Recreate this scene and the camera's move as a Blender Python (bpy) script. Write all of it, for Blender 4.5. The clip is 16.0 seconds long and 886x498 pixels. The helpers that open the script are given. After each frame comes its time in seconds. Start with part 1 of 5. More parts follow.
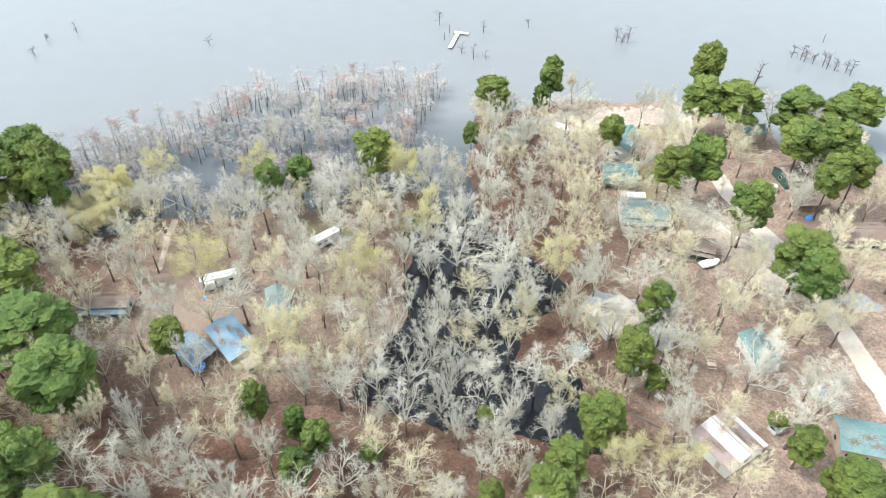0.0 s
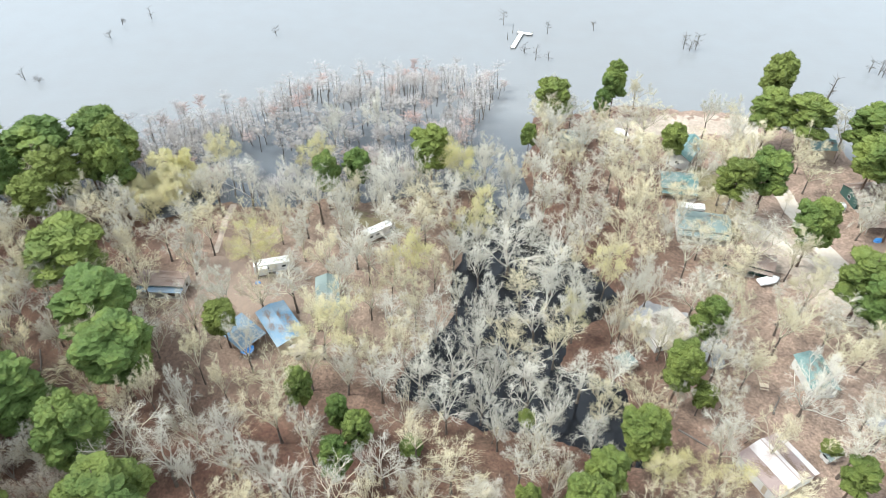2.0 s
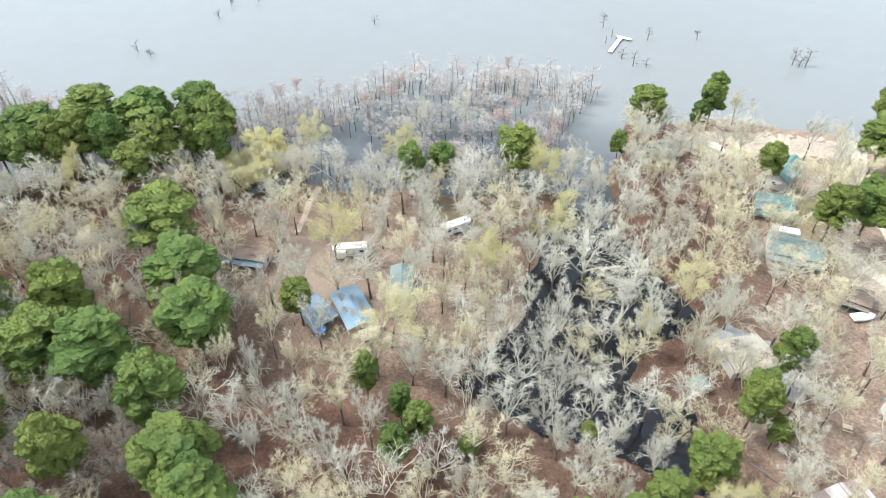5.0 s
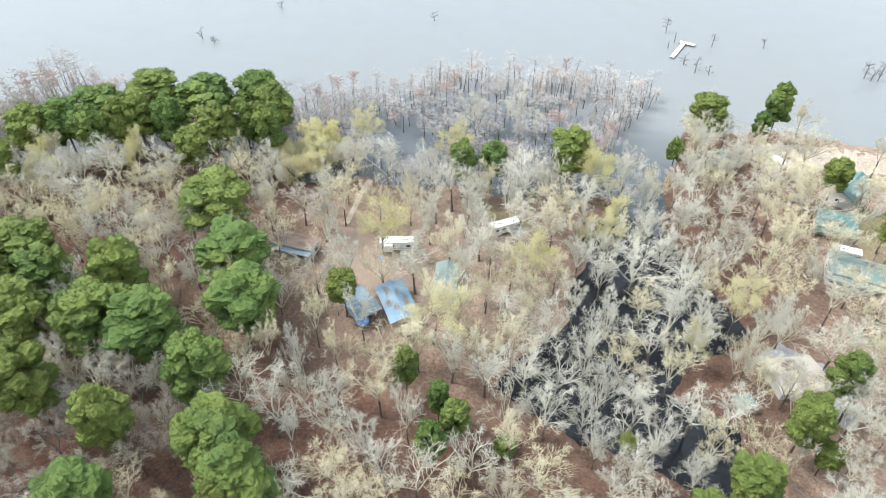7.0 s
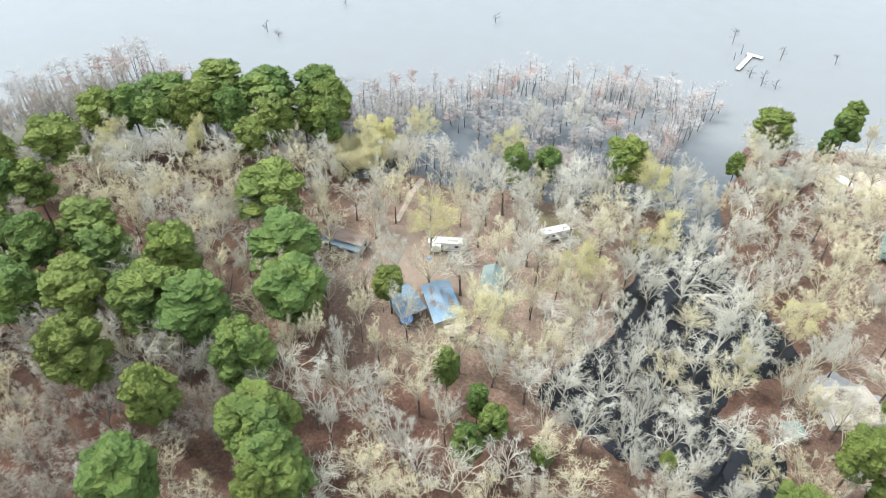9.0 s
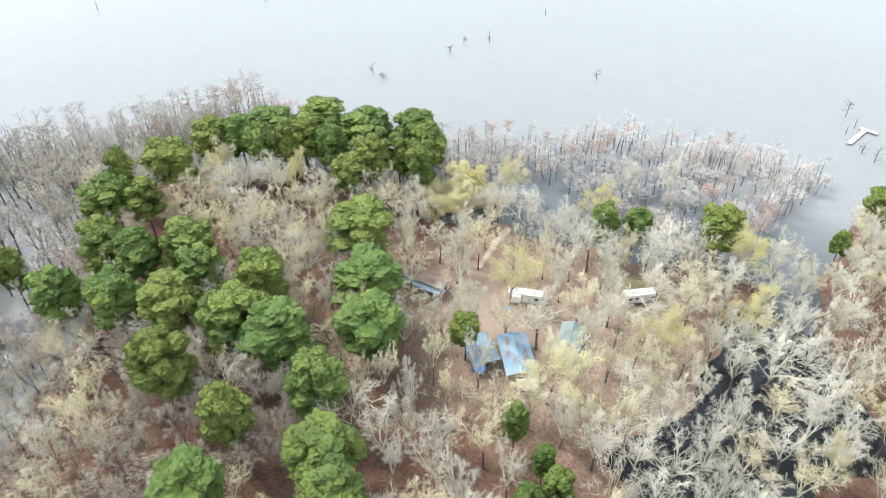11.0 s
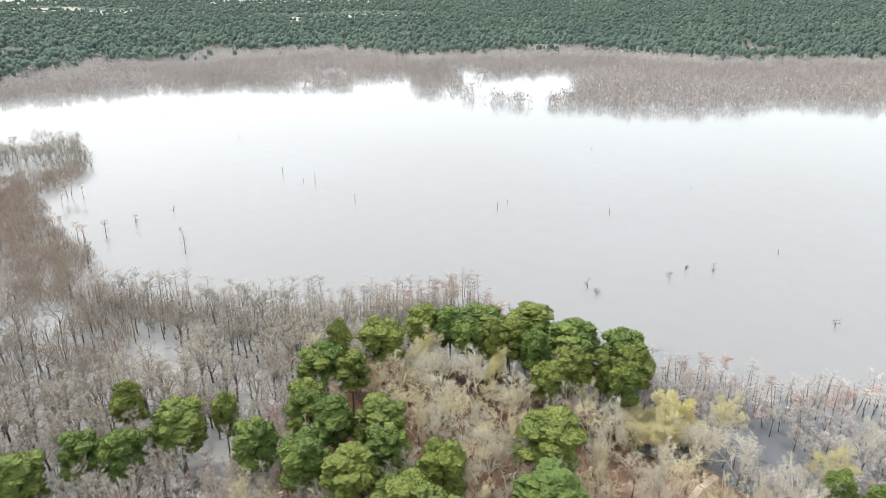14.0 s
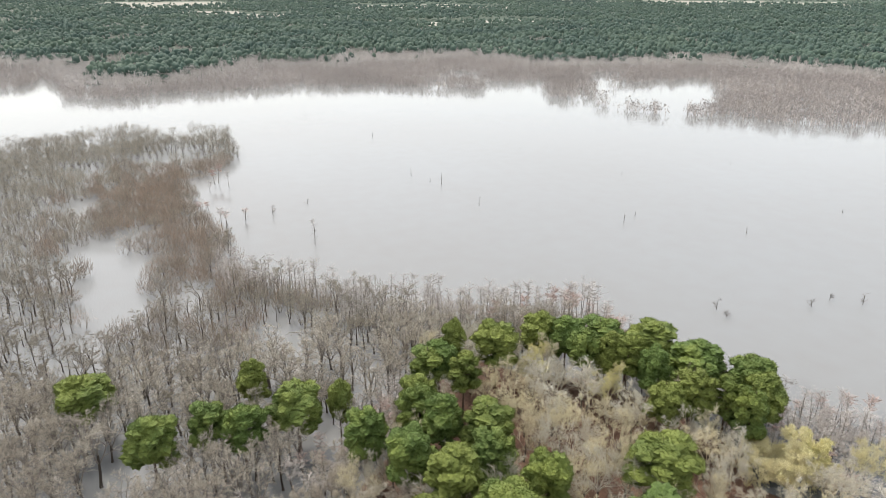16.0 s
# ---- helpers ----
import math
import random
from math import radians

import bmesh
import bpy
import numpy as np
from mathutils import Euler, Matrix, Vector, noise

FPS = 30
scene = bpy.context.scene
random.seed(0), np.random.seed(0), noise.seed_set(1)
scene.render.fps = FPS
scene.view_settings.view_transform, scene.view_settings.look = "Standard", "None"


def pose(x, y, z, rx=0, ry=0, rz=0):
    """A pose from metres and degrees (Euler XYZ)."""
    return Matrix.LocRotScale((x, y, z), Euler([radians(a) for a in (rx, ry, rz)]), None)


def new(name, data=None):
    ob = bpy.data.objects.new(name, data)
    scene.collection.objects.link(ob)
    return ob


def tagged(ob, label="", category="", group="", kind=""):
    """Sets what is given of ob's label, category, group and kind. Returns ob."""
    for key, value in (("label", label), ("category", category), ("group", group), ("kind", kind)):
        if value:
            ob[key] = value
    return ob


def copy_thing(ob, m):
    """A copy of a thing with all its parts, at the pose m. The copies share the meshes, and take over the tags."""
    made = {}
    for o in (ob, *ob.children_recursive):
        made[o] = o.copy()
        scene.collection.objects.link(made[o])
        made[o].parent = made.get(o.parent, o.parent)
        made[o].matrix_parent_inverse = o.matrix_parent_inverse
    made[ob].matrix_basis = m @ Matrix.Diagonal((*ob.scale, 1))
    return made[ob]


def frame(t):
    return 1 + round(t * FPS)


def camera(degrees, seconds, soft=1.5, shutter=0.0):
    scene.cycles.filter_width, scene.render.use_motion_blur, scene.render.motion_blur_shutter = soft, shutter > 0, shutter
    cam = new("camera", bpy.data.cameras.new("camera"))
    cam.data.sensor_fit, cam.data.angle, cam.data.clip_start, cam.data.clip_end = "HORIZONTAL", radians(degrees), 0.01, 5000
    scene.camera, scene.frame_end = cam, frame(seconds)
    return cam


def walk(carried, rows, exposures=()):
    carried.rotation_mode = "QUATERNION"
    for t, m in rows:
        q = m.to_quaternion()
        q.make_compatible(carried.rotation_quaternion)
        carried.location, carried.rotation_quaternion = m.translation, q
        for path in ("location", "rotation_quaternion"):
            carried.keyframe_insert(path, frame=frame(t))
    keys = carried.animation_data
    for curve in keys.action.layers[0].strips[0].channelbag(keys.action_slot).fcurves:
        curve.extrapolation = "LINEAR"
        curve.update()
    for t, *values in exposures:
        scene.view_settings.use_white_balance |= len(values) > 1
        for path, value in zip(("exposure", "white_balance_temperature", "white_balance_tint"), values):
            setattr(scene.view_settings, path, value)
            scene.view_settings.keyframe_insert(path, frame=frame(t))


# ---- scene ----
cam = camera(65.91, 16.0, 0.6)
# seconds, eye x y z, yaw, pitch, lean
PATH = [
    (0, 0.00, 0.00, 114.00, 1.61, -41.44, 0.09),
    (0.5, -0.08, 0.05, 113.94, 2.90, -41.47, 0.02),
    (1, -0.17, 0.08, 113.90, 4.28, -41.49, -0.01),
    (1.5, -0.28, 0.10, 113.88, 5.64, -41.51, -0.02),
    (2, -0.40, 0.11, 113.86, 7.08, -41.55, 0.00),
    (2.5, -0.51, 0.13, 113.83, 8.19, -41.59, 0.00),
    (3, -0.62, 0.17, 113.78, 9.65, -41.61, 0.01),
    (3.5, -0.72, 0.22, 113.74, 11.20, -41.62, -0.05),
    (4, -0.82, 0.26, 113.71, 12.70, -41.70, -0.02),
    (6.5, -1.34, 0.50, 113.63, 19.19, -41.94, -0.05),
    (7, -1.44, 0.56, 113.63, 20.49, -42.03, -0.06),
    (7.5, -1.53, 0.62, 113.66, 21.66, -42.12, -0.14),
    (8, -1.63, 0.68, 113.75, 23.06, -42.18, -0.13),
    (8.5, -1.75, 0.72, 113.93, 24.24, -42.22, -0.14),
    (11, -2.35, 0.93, 114.95, 34.56, -38.40, -0.15),
    (11.5, -2.52, 0.96, 115.05, 36.71, -35.62, -0.15),
    (12, -2.75, 0.99, 115.00, 39.69, -32.60, -0.13),
    (12.5, -3.00, 1.03, 114.83, 42.91, -29.83, -0.09),
    (13, -3.24, 1.10, 114.58, 46.55, -26.81, 0.01),
    (13.5, -3.42, 1.18, 114.29, 49.96, -24.05, 0.03),
    (14, -3.56, 1.27, 113.98, 53.58, -21.05, 0.10),
    (14.5, -3.67, 1.40, 113.70, 56.56, -20.58, 0.16),
    (15, -3.79, 1.54, 113.47, 59.43, -20.57, 0.20),
    (15.5, -3.91, 1.68, 113.29, 61.94, -20.60, 0.22),
    (16, -4.03, 1.83, 113.13, 64.41, -20.63, 0.22),
]
EXPOSURES = [(0, 0.52, 6080, 4), (8.5, 0.55, 6080, 4), (11.5, 0.68, 6300, 5), (13, 0.60, 6550, 8), (14, 0.38, 6700, 9), (16, 0.14, 6850, 10)]
walk(cam, [(t, pose(x, y, z, 0, 0, yaw) @ pose(0, 0, 0, 90 + pitch) @ pose(0, 0, 0, 0, 0, lean)) for t, x, y, z, yaw, pitch, lean in PATH], EXPOSURES)

# ---- sky and light: a bright overcast day ----
SUN_UP, SUN_TURN = 56.0, 262.0
world = bpy.data.worlds.new("overcast_sky")
scene.world = world
world.use_nodes = True
wn, wl = world.node_tree.nodes, world.node_tree.links
back = wn["Background"]
sky = wn.new("ShaderNodeTexSky")
sky.sky_type, sky.sun_disc = "NISHITA", False
sky.sun_elevation, sky.sun_rotation = radians(SUN_UP), radians(SUN_TURN)
sky.dust_density, sky.air_density = 4.0, 1.0
cloud = wn.new("ShaderNodeMix")
cloud.data_type = "RGBA"
cloud.inputs["Factor"].default_value = 0.52
wl.new(sky.outputs["Color"], cloud.inputs["A"])
cloud.inputs["B"].default_value = (12.4, 13.0, 13.6, 1)
wl.new(cloud.outputs["Result"], back.inputs["Color"])
back.inputs["Strength"].default_value = 0.16
sun = new("sun", bpy.data.lights.new("sun", "SUN"))
sun.data.energy, sun.data.angle, sun.data.color = 3.4, radians(12), (1.0, 0.97, 0.92)
sun.matrix_basis = pose(0, 0, 300, 90 - SUN_UP, 0, 180 - SUN_TURN)


# ---- materials ----
def rgb(c, k=1.0):
    return (min(c[0] * k, 1), min(c[1] * k, 1), min(c[2] * k, 1), 1)


def material(name, base, other=None, size=1.0, rough=0.85, bump=0.0, vary="", amount=0.25, metal=0.0, gloss=0.3, thin=0.0):
    """A surface of two colours mottled at two scales; vary: "object" or "island" shifts its value piece by piece."""
    m = bpy.data.materials.new(name)
    m.use_nodes = True
    n, l = m.node_tree.nodes, m.node_tree.links
    p = n["Principled BSDF"]
    p.inputs["Roughness"].default_value = rough
    p.inputs["Metallic"].default_value = metal
    p.inputs["Specular IOR Level"].default_value = gloss
    geo = n.new("ShaderNodeNewGeometry")
    big, fine = n.new("ShaderNodeTexNoise"), n.new("ShaderNodeTexNoise")
    big.inputs["Scale"].default_value, fine.inputs["Scale"].default_value = 0.35 / size, 6.0 / size
    big.inputs["Detail"].default_value, fine.inputs["Detail"].default_value = 4, 3
    for t in (big, fine):
        l.new(geo.outputs["Position"], t.inputs["Vector"])
    add = n.new("ShaderNodeMath")
    add.operation = "MULTIPLY_ADD"
    l.new(fine.outputs["Fac"], add.inputs[0])
    add.inputs[1].default_value = 0.5
    l.new(big.outputs["Fac"], add.inputs[2])
    ramp = n.new("ShaderNodeValToRGB")
    ramp.color_ramp.elements[0].position, ramp.color_ramp.elements[1].position = 0.55, 0.95
    ramp.color_ramp.elements[0].color = rgb(base)
    ramp.color_ramp.elements[1].color = rgb(other or (base[0] * 0.7, base[1] * 0.7, base[2] * 0.7))
    fac = add.outputs[0]
    if vary == "object":
        own = n.new("ShaderNodeMath")
        own.operation = "MULTIPLY_ADD"
        l.new(n.new("ShaderNodeObjectInfo").outputs["Random"], own.inputs[0])
        own.inputs[1].default_value = 0.5
        l.new(fac, own.inputs[2])
        less = n.new("ShaderNodeMath")
        less.inputs[1].default_value = -0.25
        l.new(own.outputs[0], less.inputs[0])
        fac = less.outputs[0]
    l.new(fac, ramp.inputs["Fac"])
    col = ramp.outputs["Color"]
    if vary:
        src = n.new("ShaderNodeObjectInfo").outputs["Random"] if vary == "object" else geo.outputs["Random Per Island"]
        hsv = n.new("ShaderNodeHueSaturation")
        mp = n.new("ShaderNodeMapRange")
        mp.inputs["To Min"].default_value, mp.inputs["To Max"].default_value = 1 - amount, 1 + amount
        l.new(src, mp.inputs["Value"])
        l.new(mp.outputs["Result"], hsv.inputs["Value"])
        l.new(col, hsv.inputs["Color"])
        col = hsv.outputs["Color"]
    l.new(col, p.inputs["Base Color"])
    if bump:
        b = n.new("ShaderNodeBump")
        b.inputs["Strength"].default_value, b.inputs["Distance"].default_value = bump, 0.1
        l.new(fine.outputs["Fac"], b.inputs["Height"])
        l.new(b.outputs["Normal"], p.inputs["Normal"])
    if thin:
        tr, mix = n.new("ShaderNodeBsdfTranslucent"), n.new("ShaderNodeMixShader")
        mix.inputs["Fac"].default_value = thin
        l.new(col, tr.inputs["Color"])
        l.new(p.outputs["BSDF"], mix.inputs[1])
        l.new(tr.outputs["BSDF"], mix.inputs[2])
        l.new(mix.outputs["Shader"], n["Material Output"].inputs["Surface"])
    return m


def water_material(name, deep, silt, rough, ripple):
    m = material(name, deep, silt, 60.0, rough, 0.0, gloss=0.5)
    n, l = m.node_tree.nodes, m.node_tree.links
    p = n["Principled BSDF"]
    p.inputs["IOR"].default_value = 1.33
    geo = n.new("ShaderNodeNewGeometry")
    sq = n.new("ShaderNodeVectorMath")
    sq.operation = "MULTIPLY"
    sq.inputs[1].default_value = (0.45, 1.5, 1)
    w = n.new("ShaderNodeTexNoise")
    w.inputs["Scale"].default_value, w.inputs["Detail"].default_value = 0.8, 3
    b = n.new("ShaderNodeBump")
    b.inputs["Strength"].default_value, b.inputs["Distance"].default_value = ripple, 0.12
    l.new(geo.outputs["Position"], sq.inputs[0])
    l.new(sq.outputs["Vector"], w.inputs["Vector"])
    l.new(w.outputs["Fac"], b.inputs["Height"])
    l.new(b.outputs["Normal"], p.inputs["Normal"])
    return m


def tinted_round(m, tint, x, y, rx, ry):
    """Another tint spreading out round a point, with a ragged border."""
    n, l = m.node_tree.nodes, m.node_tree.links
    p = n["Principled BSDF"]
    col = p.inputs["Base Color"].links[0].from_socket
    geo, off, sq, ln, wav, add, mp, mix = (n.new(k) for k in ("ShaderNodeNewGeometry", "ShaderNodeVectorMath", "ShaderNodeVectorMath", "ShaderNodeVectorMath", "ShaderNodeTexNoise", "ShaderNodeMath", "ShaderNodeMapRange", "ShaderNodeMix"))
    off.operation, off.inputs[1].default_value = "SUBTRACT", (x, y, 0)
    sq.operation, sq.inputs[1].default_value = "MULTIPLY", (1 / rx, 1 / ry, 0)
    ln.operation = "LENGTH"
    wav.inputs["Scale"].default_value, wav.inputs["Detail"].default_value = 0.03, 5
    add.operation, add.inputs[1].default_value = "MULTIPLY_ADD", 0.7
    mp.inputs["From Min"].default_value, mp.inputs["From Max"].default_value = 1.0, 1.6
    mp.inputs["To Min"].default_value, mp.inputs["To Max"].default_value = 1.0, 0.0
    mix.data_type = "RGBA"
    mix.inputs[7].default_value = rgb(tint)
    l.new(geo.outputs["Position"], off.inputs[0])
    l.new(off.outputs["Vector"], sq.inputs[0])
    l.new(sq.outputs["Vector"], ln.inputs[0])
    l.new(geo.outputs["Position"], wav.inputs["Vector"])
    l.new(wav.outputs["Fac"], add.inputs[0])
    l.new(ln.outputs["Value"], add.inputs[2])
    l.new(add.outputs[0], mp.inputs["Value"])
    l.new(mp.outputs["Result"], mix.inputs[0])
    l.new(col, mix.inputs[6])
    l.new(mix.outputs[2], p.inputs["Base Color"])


def speckle(m, scale, depth):
    """Breaks a surface up into small darker and lighter flecks."""
    n, l = m.node_tree.nodes, m.node_tree.links
    p = n["Principled BSDF"]
    col = p.inputs["Base Color"].links[0].from_socket
    geo, fl, mp, hsv = n.new("ShaderNodeNewGeometry"), n.new("ShaderNodeTexNoise"), n.new("ShaderNodeMapRange"), n.new("ShaderNodeHueSaturation")
    fl.inputs["Scale"].default_value, fl.inputs["Detail"].default_value, fl.inputs["Roughness"].default_value = scale, 5, 0.75
    mp.inputs["From Min"].default_value, mp.inputs["From Max"].default_value = 0.3, 0.7
    mp.inputs["To Min"].default_value, mp.inputs["To Max"].default_value = 1 - depth, 1 + depth
    l.new(geo.outputs["Position"], fl.inputs["Vector"])
    l.new(fl.outputs["Fac"], mp.inputs["Value"])
    l.new(mp.outputs["Result"], hsv.inputs["Value"])
    l.new(col, hsv.inputs["Color"])
    l.new(hsv.outputs["Color"], p.inputs["Base Color"])


def roughen(m, scale, deep):
    """Gives a surface a coarse relief."""
    n, l = m.node_tree.nodes, m.node_tree.links
    geo, fl, b = n.new("ShaderNodeNewGeometry"), n.new("ShaderNodeTexNoise"), n.new("ShaderNodeBump")
    fl.inputs["Scale"].default_value, fl.inputs["Detail"].default_value, fl.inputs["Roughness"].default_value = scale, 4, 0.7
    b.inputs["Strength"].default_value, b.inputs["Distance"].default_value = 1.0, deep
    l.new(geo.outputs["Position"], fl.inputs["Vector"])
    l.new(fl.outputs["Fac"], b.inputs["Height"])
    l.new(b.outputs["Normal"], n["Principled BSDF"].inputs["Normal"])


LITTER = material("leaf_litter", (0.088, 0.044, 0.031), (0.115, 0.074, 0.052), 14.0, 0.95, 0.6)


def sandier(m, tint, x0, x1):
    """Lets a ground turn to sandier soil between two eastings, along a ragged border."""
    n, l = m.node_tree.nodes, m.node_tree.links
    p = n["Principled BSDF"]
    col = p.inputs["Base Color"].links[0].from_socket
    geo, sep, noise, add, mp, mix = (n.new(k) for k in ("ShaderNodeNewGeometry", "ShaderNodeSeparateXYZ", "ShaderNodeTexNoise", "ShaderNodeMath", "ShaderNodeMapRange", "ShaderNodeMix"))
    noise.inputs["Scale"].default_value, noise.inputs["Detail"].default_value = 0.09, 6
    add.operation, add.inputs[1].default_value = "MULTIPLY_ADD", 60.0
    mp.inputs["From Min"].default_value, mp.inputs["From Max"].default_value = x0 + 30, x1 + 30
    mp.inputs["To Max"].default_value = 0.85
    mix.data_type = "RGBA"
    mix.inputs[7].default_value = rgb(tint)
    l.new(geo.outputs["Position"], sep.inputs[0])
    l.new(geo.outputs["Position"], noise.inputs["Vector"])
    l.new(noise.outputs["Fac"], add.inputs[0])
    l.new(sep.outputs["X"], add.inputs[2])
    l.new(add.outputs[0], mp.inputs["Value"])
    l.new(mp.outputs["Result"], mix.inputs[0])
    l.new(col, mix.inputs[6])
    l.new(mix.outputs[2], p.inputs["Base Color"])


sandier(LITTER, (0.25, 0.182, 0.14), 22, 60)
tinted_round(LITTER, (0.20, 0.145, 0.11), -42, 112, 42, 34)
speckle(LITTER, 0.3, 0.35)
speckle(LITTER, 1.6, 0.55)
# Far forest floor: a bluish-green cast put into the colour for distance haze.
FAR_FLOOR = material("haze_tinted_forest_floor", (0.055, 0.085, 0.065), (0.075, 0.095, 0.07), 260.0, 0.95)
FIELD = material("pale_fields", (0.31, 0.285, 0.25), (0.22, 0.23, 0.19), 200.0, 0.95)
SAND = material("pale_sand", (0.50, 0.45, 0.38), (0.41, 0.345, 0.28), 6.0, 0.95, 0.3)
ASPHALT = material("weathered_concrete", (0.28, 0.275, 0.27), (0.20, 0.20, 0.205), 3.0, 0.9, 0.2)
WATER = water_material("silty_lake_water", (0.182, 0.188, 0.192), (0.172, 0.173, 0.172), 0.07, 0.24)
# Darker tint round the flooded fringe: tree reflections put into the water's colour.
tinted_round(WATER, (0.085, 0.092, 0.10), -38, 152, 80, 38)
# Near-black colour carries the tree shade and reflections lying on the creek.
CREEK = water_material("shade_dark_creek_water", (0.012, 0.013, 0.016), (0.008, 0.009, 0.011), 0.05, 0.08)
BARK_DARK = material("dark_bark", (0.10, 0.082, 0.07), (0.06, 0.05, 0.044), 0.6, 0.95, 0.5, "object", 0.3)
BARK_TRUNK = material("brown_grey_trunk_bark", (0.17, 0.135, 0.11), (0.09, 0.072, 0.06), 0.6, 0.95, 0.5, "object", 0.3)
BARK_PINE = material("pine_bark", (0.15, 0.10, 0.075), (0.08, 0.06, 0.05), 0.6, 0.95, 0.5, "object", 0.3)
BARK_GREY = material("grey_bark", (0.59, 0.535, 0.41), (0.37, 0.325, 0.245), 0.8, 0.9, 0.4, "object", 0.25)
BARK_WHITE = material("pale_bark", (0.62, 0.59, 0.52), (0.42, 0.39, 0.34), 0.8, 0.9, 0.3, "object", 0.15)
TWIG_TAN = material("tan_twigs", (0.75, 0.685, 0.48), (0.57, 0.515, 0.37), 5.0, 0.9, 0.0, "object", 0.25)
TWIG_PALE = material("pale_twigs", (0.65, 0.62, 0.535), (0.49, 0.465, 0.395), 5.0, 0.9, 0.0, "object", 0.18)
TWIG_GREY = material("grey_twigs", (0.57, 0.52, 0.44), (0.41, 0.365, 0.305), 12.0, 0.9, 0.0, "island", 0.22)
TWIG_CREAM = material("cream_twigs", (0.63, 0.585, 0.50), (0.49, 0.455, 0.39), 14.0, 0.9, 0.0, "island", 0.2)
TWIG_WOOD = material("woodland_twigs", (0.85, 0.775, 0.53), (0.70, 0.635, 0.45), 14.0, 0.9, 0.0, "island", 0.22)
BARK_CYPRESS = material("grey_cypress_bark", (0.25, 0.22, 0.195), (0.16, 0.14, 0.125), 0.8, 0.9, 0.3, "object", 0.25)
TWIG_SWAMP = material("olive_grey_twigs", (0.37, 0.34, 0.275), (0.27, 0.235, 0.19), 30.0, 0.9, 0.0, "island", 0.3)
TWIG_BROWN = material("brown_twigs", (0.34, 0.265, 0.205), (0.27, 0.22, 0.178), 12.0, 0.9, 0.0, "island", 0.3)
TWIG_MIST = material("misty_grey_twigs", (0.63, 0.585, 0.55), (0.50, 0.46, 0.43), 9.0, 0.9, 0.0, "island", 0.2)
TWIG_RUST = material("rusty_cypress_twigs", (0.46, 0.30, 0.25), (0.46, 0.38, 0.345), 7.0, 0.9, 0.0, "island", 0.3)
TWIG_BUD = material("yellowish_twigs", (0.62, 0.56, 0.36), (0.50, 0.44, 0.30), 5.0, 0.9, 0.0, "object", 0.15)
BUD = material("opening_yellow_buds", (0.66, 0.62, 0.28), (0.66, 0.61, 0.40), 9.0, 0.8, 0.0, "object", 0.08, thin=0.35)
NEEDLES = material("pine_needles", (0.185, 0.222, 0.048), (0.075, 0.116, 0.027), 3.0, 0.7, 0.0, "object", 0.26, thin=0.06)
speckle(NEEDLES, 2.0, 0.3)
speckle(NEEDLES, 7.0, 0.6)
roughen(NEEDLES, 6.0, 0.35)
# Far pines: distance haze mixed into the base colour as a bluish tint.
FAR_NEEDLES = material("haze_tinted_pine_needles", (0.058, 0.09, 0.064), (0.034, 0.062, 0.052), 70.0, 0.8, 0.0, "island", 0.14)
FAR_PALE = material("distant_pale_twigs", (0.50, 0.465, 0.44), (0.38, 0.35, 0.33), 60.0, 0.9, 0.0, "island", 0.3)
FAR_TWIGS = material("distant_bare_twigs", (0.42, 0.38, 0.355), (0.31, 0.28, 0.262), 60.0, 0.9, 0.0, "island", 0.3)


# ---- mesh helpers ----
def tri_mesh(name, v, f, *mats, idx=None):
    me = bpy.data.meshes.new(name)
    v, f = np.asarray(v, np.float32), np.asarray(f, np.int32)
    me.vertices.add(len(v))
    me.vertices.foreach_set("co", v.ravel())
    me.loops.add(f.size)
    me.loops.foreach_set("vertex_index", f.ravel())
    me.polygons.add(len(f))
    me.polygons.foreach_set("loop_start", np.arange(0, f.size, f.shape[1], dtype=np.int32))
    for m in mats:
        me.materials.append(m)
    if idx is not None:
        me.polygons.foreach_set("material_index", np.asarray(idx, np.int32))
    me.update(calc_edges=True)
    return me


def part(name, bm, mat, parent, label=""):
    """Links a bmesh as one mesh object under a thing or a part."""
    me = bpy.data.meshes.new(name)
    bm.to_mesh(me)
    bm.free()
    me.materials.append(mat)
    ob = new(name, me)
    ob.parent = parent
    return tagged(ob, label)


